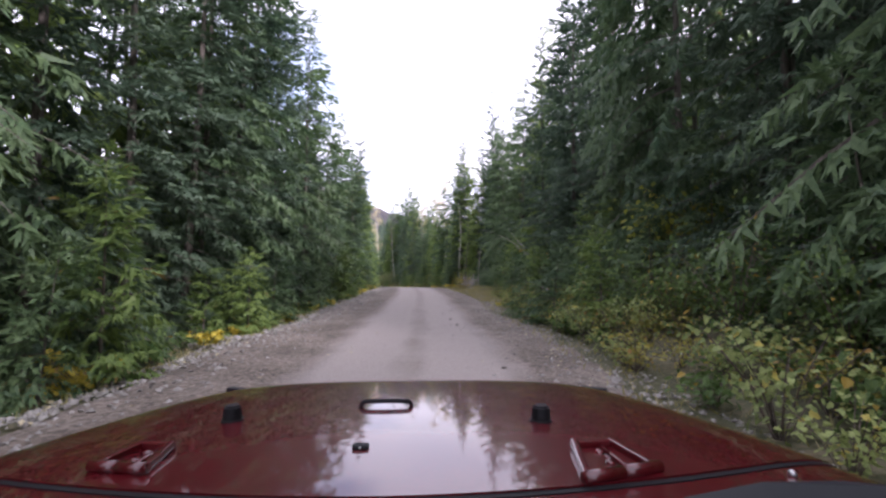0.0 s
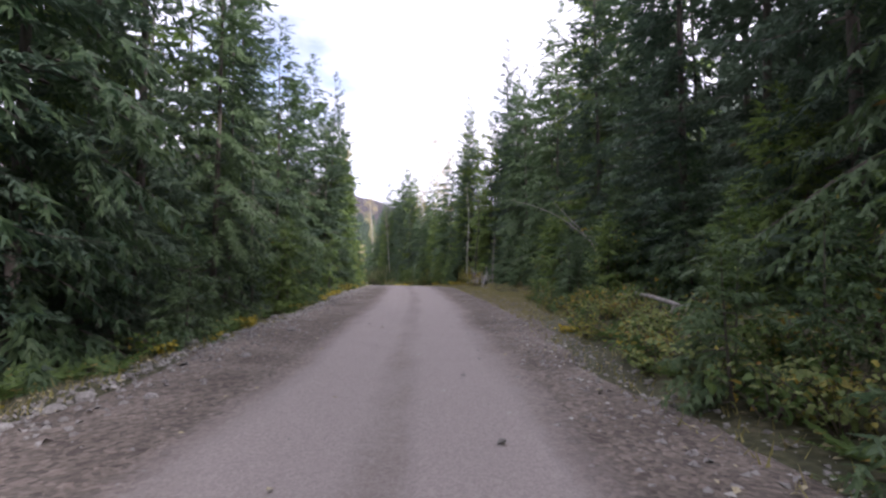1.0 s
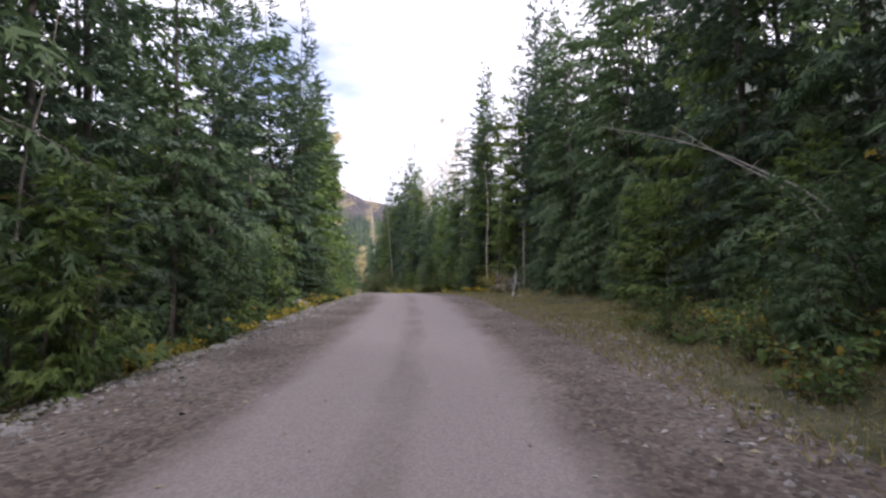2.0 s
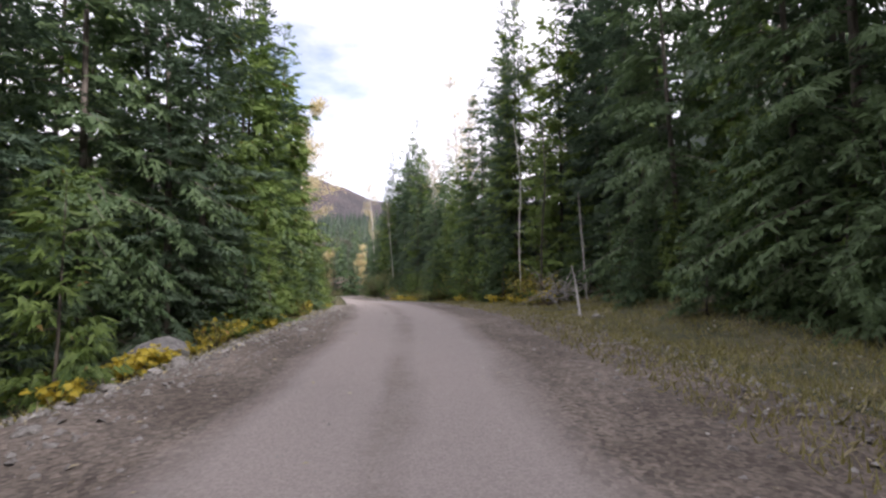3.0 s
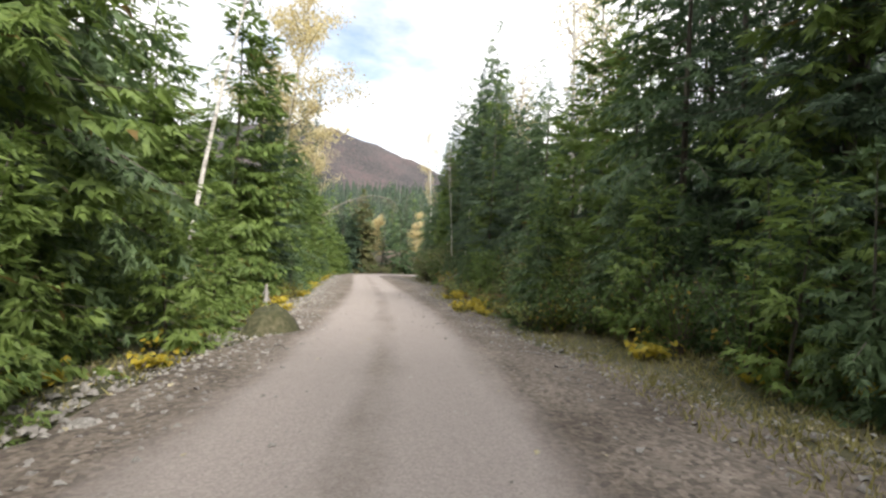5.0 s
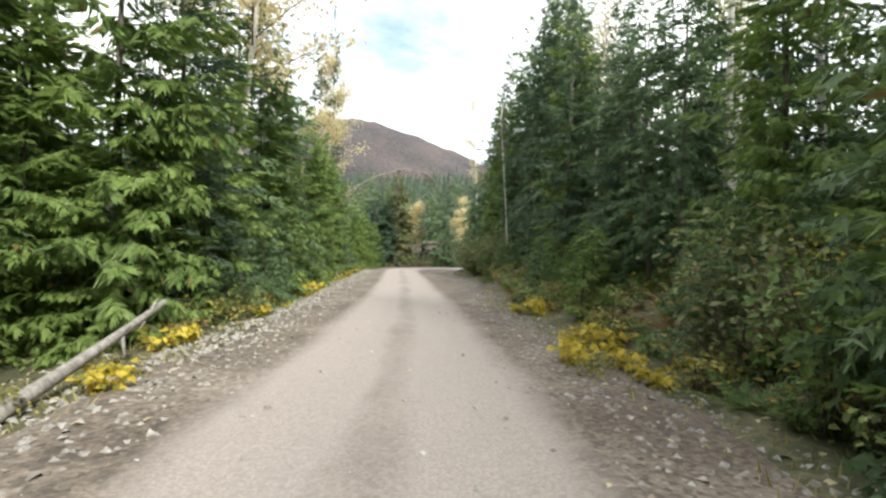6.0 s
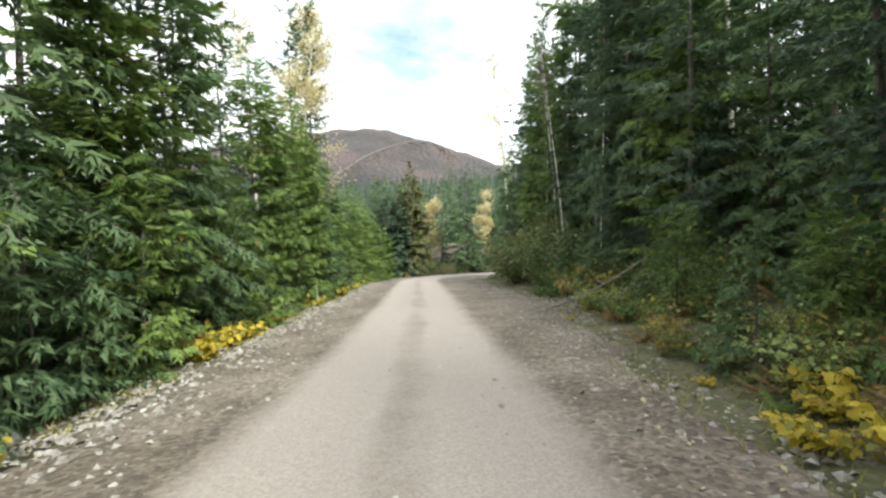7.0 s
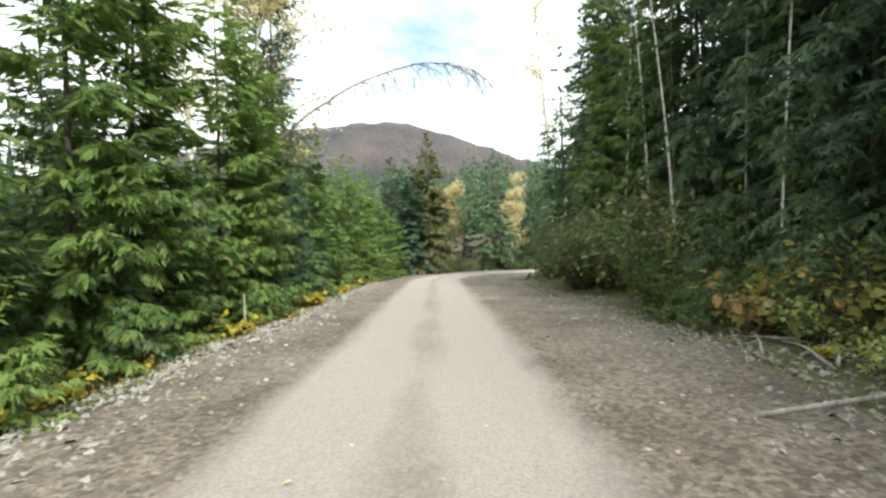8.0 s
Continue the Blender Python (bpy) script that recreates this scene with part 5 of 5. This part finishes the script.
for n in range(45):
    s = rnd.uniform(75, 97)
    stone(s, rnd.uniform(2.7, 5.2), rnd.choice((0.03, 0.04, 0.05, 0.07)))
stone(81.6, 5.4, 0.22, "grey rounded rock at the foot of the bank", "rock", ROCK_DARK)


def earth_mound(s, off, wide, high):
    """A heap of dug-out earth with rough sides."""
    k, r = np.meshgrid(np.linspace(0, 2 * np.pi, 28, endpoint=False), np.linspace(0, 1, 9), indexing="ij")
    edge = 1 + 0.14 * np.sin(3 * k + 1) + 0.08 * np.sin(7 * k)
    x, y = wide * r * edge * np.cos(k), 1.5 * wide * r * edge * np.sin(k)
    z = high * (1 - r**2.2) * (1 + 0.15 * np.sin(2 * k + 1) * r + 0.10 * np.sin(5 * k + 4 * r) * r) + 0.09 * bumps(x, y, 0.13, 2) * (1.05 - r) - 0.06
    i = (np.arange(28)[:, None] * 9 + np.arange(8)[None]).ravel()
    nx = (((np.arange(28) + 1) % 28)[:, None] * 9 + np.arange(8)[None]).ravel()
    me = tri_mesh("earth_mound", np.c_[x.ravel(), y.ravel(), z.ravel()], quads(np.c_[i, i + 1, nx + 1, nx]), True)
    return solid("earth_mound", me, SOIL, "brown heap of earth at the edge of the bend", "earth mound", Matrix.Translation(at(s, off)) @ pose(0, 0, 0, 0, 0, heading(s)))


earth_mound(61.2, -2.7, 0.55, 0.62)


def strewn(name, label, category, shape, count, place, size, material, turn=0.3, lift=0.01, seed=3):
    """Many small pieces on the ground, joined. place(rng) gives metres along and to the right."""
    rng = np.random.default_rng(seed)
    so = np.array([place(rng) for _ in range(count)])
    base = np.array([np.interp(so[:, 0], SEG, AXIS[:, n]) for n in range(3)])
    dx, dy = (np.interp(so[:, 0], SEG, WAY[:, n]) for n in range(2))
    on_road = (so[:, 1] < right_edge(so[:, 0]) - 0.3) & (so[:, 1] > 0.3 - left_edge(so[:, 0]))
    z = base[2] + profile(so[:, 0], so[:, 1]) + lift + np.where(on_road, 0.045, 0.0)
    p = np.c_[base[0] + so[:, 1] * dy, base[1] - so[:, 1] * dx, z]
    v, t = scatter(shape, p, turns_of(rng.uniform(0, 6.28, count), rng.normal(0, turn, count), rng.normal(0, turn, count)), rng.uniform(*size, count))
    return solid(name, tri_mesh(name, v, t), material, label, category, Matrix(), kind="stuff")


def pebble():
    v = np.array([(1, 0.1, -0.1), (0.1, 0.85, -0.1), (-0.9, 0.3, -0.1), (-0.2, -0.9, -0.1), (0.1, 0.05, 0.6)])
    return v, np.array([(a, (a + 1) % 4, 4) for a in range(4)])


def on_shoulders(rng):
    s = rng.uniform(1, 108)
    if rng.uniform() < 0.62:
        return s, -float(left_edge(s)) + abs(rng.normal(0, 0.9)) - 0.35
    return s, float(right_edge(s)) - abs(rng.normal(0, 1.0)) + 0.3


def on_road(rng):
    return rng.uniform(1, 110), rng.uniform(-2.6, 2.4)


def on_verge(rng):
    if rng.uniform() < 0.7:
        s = rng.uniform(25, 62)
        return s, 2.9 + 4.9 * rng.uniform() ** 0.8
    s = rng.uniform(1, 110)
    if rng.uniform() < 0.5:
        return s, float(right_edge(s)) + rng.uniform(-0.6, 1.6)
    return s, -float(left_edge(s)) + rng.uniform(-1.2, 0.35)


def under_trees(rng):
    s = rng.uniform(0, 110)
    if rng.uniform() < 0.5:
        return s, float(right_edge(s)) + rng.uniform(-1.0, 4.5)
    return s, -float(left_edge(s)) + rng.uniform(-3.0, 0.8)


def blade():
    return np.array([(0, 0.075, 0), (0, -0.075, 0), (0.5, 0, 0.8)]), np.array([(0, 1, 2)])


strewn("shoulder_gravel", "loose pale stones and rubble along the road's shoulders", "gravel", pebble(), 20000, on_shoulders, (0.010, 0.068), STONE, 0.35, 0.0, 5)
strewn("road_gravel", "small loose gravel scattered over the roadway", "gravel", pebble(), 5000, on_road, (0.006, 0.022), STONE, 0.3, -0.004, 6)
strewn("verge_grass", "short yellowing grass on the verges", "grass", blade(), 68000, on_verge, (0.06, 0.19), GRASS_LEAF, 0.35, -0.01, 7)
strewn("leaf_litter", "fallen pale yellow leaves on the verges", "leaves", small_leaf(), 8000, under_trees, (0.05, 0.12), LITTER_LEAF, 0.25, 0.02, 8)
strewn("road_leaves", "a few fallen leaves on the gravel", "leaves", small_leaf(), 420, lambda rng: (rng.uniform(3, 100), rng.uniform(-4, 4)), (0.05, 0.10), LITTER_LEAF, 0.15, 0.02, 9)


# ---- the dark red off-road car at the start of the way ----
def paint(name, colour, rough, metal=0.0, coat=0.0):
    m = surface(name, tuple(0.8 * c for c in colour), colour, fine=160, coarse=4, rough=rough, relief=0.03, depth=0.001, metal=metal)
    b = m.node_tree.nodes["Principled BSDF"]
    b.inputs["Coat Weight"].default_value, b.inputs["Coat Roughness"].default_value, b.inputs["Coat IOR"].default_value = coat, 0.03, 1.62
    return m


RED = paint("dark_red_car_paint", (0.080, 0.0040, 0.0068), 0.4, 0.0, 1.0)
RED.node_tree.nodes["Principled BSDF"].inputs["Specular IOR Level"].default_value = 0.1
BLACK = paint("black_rubber", (0.012, 0.012, 0.014), 0.6)
BLACK.node_tree.nodes["Principled BSDF"].inputs["Specular IOR Level"].default_value = 0.2
# dark grey of the strip that imitates a windshield reflection
REFLECTION_GREY = paint("reflection_grey", (0.016, 0.017, 0.021), 0.6)
STEEL = paint("grey_steel", (0.45, 0.45, 0.46), 0.35, 1.0)


def slab(bm, x0, x1, y0, y1, z0, z1):
    r = bmesh.ops.create_cube(bm, size=1.0, matrix=Matrix.Translation(((x0 + x1) / 2, (y0 + y1) / 2, (z0 + z1) / 2)) @ Matrix.Diagonal((x1 - x0, y1 - y0, z1 - z0, 1)))
    return r["verts"]


def bevelled(bm, width=0.006, segments=2):
    bmesh.ops.bevel(bm, geom=list(bm.edges), offset=width, segments=segments, affect="EDGES", profile=0.6)
    return bm


def box_part(name, span, material, parent, width=0.006, label=""):
    bm = bmesh.new()
    slab(bm, *span)
    return part(name, bevelled(bm, width), material, parent, label)


def hood_height(y):
    return 1.272 - 0.027 * y - 0.05 * max(0.0, y - 0.85) ** 2


MID_X = -0.06  # the car's middle, beside the eye


def hood_half(y):
    return 0.60 + (1.66 - y) * 0.215


def hood_z(x, y):
    u = abs(x - MID_X) / hood_half(y)
    return hood_height(y) - 0.020 * u * u - 0.022 * u**10


def panel(rows, thick):
    """A curved sheet from rows of points, with a sharp rim that is turned down."""
    p = np.array(rows)
    n, m = p.shape[:2]
    i = (np.arange(n - 1)[:, None] * m + np.arange(m - 1)[None]).ravel()
    tris = [quads(np.c_[i, i + 1, i + m + 1, i + m])]
    verts = p.reshape(-1, 3)
    rim = np.r_[np.arange(m), np.arange(1, n) * m + m - 1, (n - 1) * m + np.arange(m - 2, -1, -1), np.arange(n - 2, 0, -1) * m]
    k, total = len(rim), n * m
    inner = (verts[rim] - verts.mean(0)) * (0.994, 0.994, 1) + verts.mean(0)
    j = np.arange(k)
    after = (j + 1) % k
    tris.append(quads(np.c_[total + j, total + k + j, total + k + after, total + after]))
    return tri_mesh("panel", np.vstack([verts, verts[rim], inner - (0, 0, thick)]), np.vstack(tris), True)


def bar_mesh(bm, p, q, wide, high):
    """A flat bevelled bar from p to q."""
    p, q = Vector(p), Vector(q)
    d = q - p
    m = Matrix.Translation((p + q) / 2) @ Matrix.Rotation(math.atan2(d.y, d.x), 4, "Z") @ Matrix.Diagonal((d.length + wide, wide, high, 1))
    made = bmesh.ops.create_cube(bm, size=1.0, matrix=m)["verts"]
    edges = {e for v in made for e in v.link_edges}
    bmesh.ops.bevel(bm, geom=list(edges), offset=min(wide, high) * 0.25, segments=2, affect="EDGES", profile=0.6)


def car():
    eye = Vector(PATH[0][1])
    body = Matrix.Translation(eye) @ pose(0, 0, 0, 1.0, -1.0, 4.4) @ Matrix.Translation((0, 0, -1.55))
    ob = thing("off_road_car", "dark red open off-road car standing on the gravel road", "car", body)
    mid = MID_X
    us, vs = np.linspace(-1, 1, 61), np.linspace(0, 1, 41)

    def sheet(back, front, steps, sink=0.0, nose=0.0):
        rows = []
        for v in steps:
            row = []
            for u in us:
                y = back(u) + (front(u) - back(u)) * v
                x = mid + u * hood_half(y)
                row.append((x, y, hood_z(x, y) - sink - nose * v**16))
            rows.append(row)
        return rows

    part("hood", panel(sheet(lambda u: 0.645 + 0.20 * abs(u) ** 1.8, lambda u: 1.715 - 0.05 * u * u - 0.16 * abs(u) ** 8, vs, nose=0.05), 0.09), RED, ob, "glossy dark red hood")
    part("cowl", panel(sheet(lambda u: 0.42, lambda u: 0.632 + 0.20 * abs(u) ** 1.8, np.linspace(0, 1, 10), sink=0.005), 0.12), RED, ob)
    # black strip added over the gap behind the hood, painting the shade in it
    part("seal", panel(sheet(lambda u: 0.6325 + 0.20 * abs(u) ** 1.8, lambda u: 0.6445 + 0.20 * abs(u) ** 1.8, np.linspace(0, 1, 3), sink=0.003), 0.02), BLACK, ob, "black strip painting the dark gap at the hood's rear edge")
    # solid strip built in place of a dark reflection in the windshield
    for edge in ([(0.33, 0.622), (0.474, 0.676), (0.608, 0.694), (0.70, 0.700), (0.70, 0.46), (0.33, 0.46)],):
        bm = bmesh.new()
        face = bm.faces.new([bm.verts.new((x, y, hood_z(x, y) + 0.006)) for x, y in edge])
        if face.normal.z < 0:
            face.normal_flip()
        lower = bmesh.ops.extrude_face_region(bm, geom=[face])["geom"]
        bmesh.ops.translate(bm, verts=[v for v in lower if isinstance(v, bmesh.types.BMVert)], vec=(0, 0, -0.03))
        bmesh.ops.recalc_face_normals(bm, faces=list(bm.faces))
        part("windshield_base", bevelled(bm, 0.003), REFLECTION_GREY, ob, "dark grey strip standing in for a reflection in the windshield")

    def bump_stop(x, y):
        z = hood_z(x, y)
        bm = bmesh.new()
        bmesh.ops.create_cone(bm, cap_ends=True, segments=24, radius1=0.0195, radius2=0.0175, depth=0.034, matrix=Matrix.Translation((x, y, z + 0.016)))
        bmesh.ops.bevel(bm, geom=[e for e in bm.edges if all(v.co.z > z + 0.02 for v in e.verts)], offset=0.004, segments=3, affect="EDGES")
        stop = part("rubber_stop", bm, BLACK, ob, "black rubber stop")
        bm = bmesh.new()
        bmesh.ops.create_cone(bm, cap_ends=True, segments=24, radius1=0.023, radius2=0.022, depth=0.005, matrix=Matrix.Translation((x, y, z + 0.002)))
        part("washer", bm, BLACK, stop)

    bump_stop(-0.414, 1.034)
    bump_stop(0.232, 0.991)
    y = 1.126
    z = hood_z(-0.098, y) + 0.004
    loop = spline([(-0.158, y, z - 0.004), (-0.151, y, z + 0.006), (-0.138, y, z + 0.008), (-0.098, y, z + 0.009), (-0.058, y, z + 0.008), (-0.045, y, z + 0.006), (-0.038, y, z - 0.004)], 0.004)
    part("tie_loop", tri_mesh("tie_loop", *tube(loop, np.full(len(loop), 0.0055), 10), True), BLACK, ob, "black steel tie-down loop")
    bm = bmesh.new()
    zn = hood_z(-0.116, 0.831)
    slab(bm, -0.130, -0.102, 0.823, 0.842, zn - 0.002, zn + 0.007)
    nozzle = part("washer_nozzle", bevelled(bm, 0.004), BLACK, ob)
    bm = bmesh.new()
    bmesh.ops.create_uvsphere(bm, u_segments=10, v_segments=6, radius=0.0025, matrix=Matrix.Translation((-0.116, 0.822, zn + 0.004)))
    part("jet", bm, STEEL, nozzle)
    for x in (-0.60, 0.535):
        bm = bmesh.new()
        bar_mesh(bm, (x - 0.025, 1.56, hood_z(x, 1.55) - 0.014), (x + 0.025, 1.535, hood_z(x, 1.53) - 0.014), 0.03, 0.024)
        part("hood_latch", bm, BLACK, ob, "black rubber hood latch")

    def hinge(fl, fr, rr, rl):
        """A cast frame on the hood, its recessed plate with two screws, and a barrel at its rear."""
        up = 0.007
        c = [(x, y, hood_z(x, y) + up) for x, y in (fl, fr, rr, rl)]
        bm = bmesh.new()
        bar_mesh(bm, c[0], c[1], 0.012, 0.012)
        bar_mesh(bm, c[1], c[2], 0.012, 0.012)
        bar_mesh(bm, c[3], c[0], 0.012, 0.012)
        h = part("hinge", bm, RED, ob, "dark red cast hood hinge")
        bm = bmesh.new()
        face = bm.faces.new([bm.verts.new((x, y, z - 0.005)) for x, y, z in c])
        if face.normal.z < 0:
            face.normal_flip()
        part("plate", bm, RED, h)
        a, b = Vector(c[3]), Vector(c[2])
        d = (b - a) * 0.06
        a, b = a - d, b + d
        ends = [a, a.lerp(b, 0.49), a.lerp(b, 0.51), b]
        for p, q in ((ends[0], ends[1]), (ends[2], ends[3])):
            part("barrel", tri_mesh("barrel", *tube(np.array([tuple(p), tuple(p.lerp(q, 0.5)), tuple(q)]), [0.0095] * 3, 14), True), RED, h)
        front, rear = (Vector(c[0]) + Vector(c[1])) / 2, (a + b) / 2
        for f in (0.25, 0.62):
            p = front.lerp(rear, f)
            bm = bmesh.new()
            bmesh.ops.create_uvsphere(bm, u_segments=12, v_segments=8, radius=0.008, matrix=Matrix.Translation((p.x, p.y, p.z - 0.004)) @ Matrix.Diagonal((1, 1, 0.55, 1)))
            part("screw", bm, RED, h)
        rib = [front.lerp(rear, 0.08) + Vector((0.012, 0, -0.003)), front.lerp(rear, 0.88) + Vector((0.016, 0, -0.003))]
        part("rib", tri_mesh("rib", *tube(np.array([tuple(p) for p in rib]), [0.004, 0.004], 8), True), RED, h)

    hinge((0.250, 0.822), (0.318, 0.833), (0.343, 0.722), (0.226, 0.680))
    hinge((-0.503, 0.864), (-0.447, 0.855), (-0.432, 0.748), (-0.520, 0.770))
    bm = bmesh.new()
    bmesh.ops.create_uvsphere(bm, u_segments=12, v_segments=8, radius=0.007, matrix=Matrix.Translation((0.560, 0.730, hood_z(0.560, 0.730) - 0.002)))
    part("bolt", bm, STEEL, ob)
    # what carries it
    box_part("grille", (mid - 0.53, mid + 0.53, 1.46, 1.58, 0.62, 1.08), RED, ob, 0.02)
    for x in (-0.50, 0.50):
        box_part("engine_side", (mid + x - 0.02, mid + x + 0.02, 0.60, 1.46, 0.60, 1.10), RED, ob, 0.008)
    for x in (-0.66, 0.66):
        box_part("fender", (mid + x - 0.14, mid + x + 0.14, 0.62, 1.50, 0.86, 0.92), RED, ob, 0.025)
        box_part("side_panel", (mid + x * 1.06 - 0.03, mid + x * 1.06 + 0.03, -1.7, 0.62, 0.48, 1.02), RED, ob, 0.012)
    box_part("bumper", (mid - 0.80, mid + 0.80, 1.60, 1.74, 0.52, 0.66), BLACK, ob, 0.02)
    box_part("floor_pan", (mid - 0.68, mid + 0.68, -1.7, 1.45, 0.44, 0.50), BLACK, ob, 0.01)
    box_part("tailgate", (mid - 0.68, mid + 0.68, -1.76, -1.70, 0.48, 1.02), RED, ob, 0.012)
    for x in (-0.68, 0.68):
        for y in (1.12, -1.25):
            ring = [(0.27, -0.10), (0.33, -0.11), (0.365, -0.09), (0.375, 0.0), (0.365, 0.09), (0.33, 0.11), (0.27, 0.10)]
            k = np.arange(28) * 2 * np.pi / 28
            v = np.array([[(mid + x + w, y + r * math.cos(a), 0.375 + r * math.sin(a)) for a in k] for r, w in ring]).reshape(-1, 3)
            i = (np.arange(len(ring) - 1)[:, None] * 28 + np.arange(28)[None]).ravel()
            nx = (np.arange(len(ring) - 1)[:, None] * 28 + (np.arange(28)[None] + 1) % 28).ravel()
            wheel = part("tyre", tri_mesh("tyre", v, quads(np.c_[i, nx, nx + 28, i + 28]), True), BLACK, ob)
            bm = bmesh.new()
            bmesh.ops.create_cone(bm, cap_ends=True, segments=28, radius1=0.275, radius2=0.275, depth=0.15, matrix=Matrix.Translation((mid + x, y, 0.375)) @ pose(0, 0, 0, 0, 90, 0))
            part("rim", bevelled(bm, 0.01), STEEL, wheel)


car()
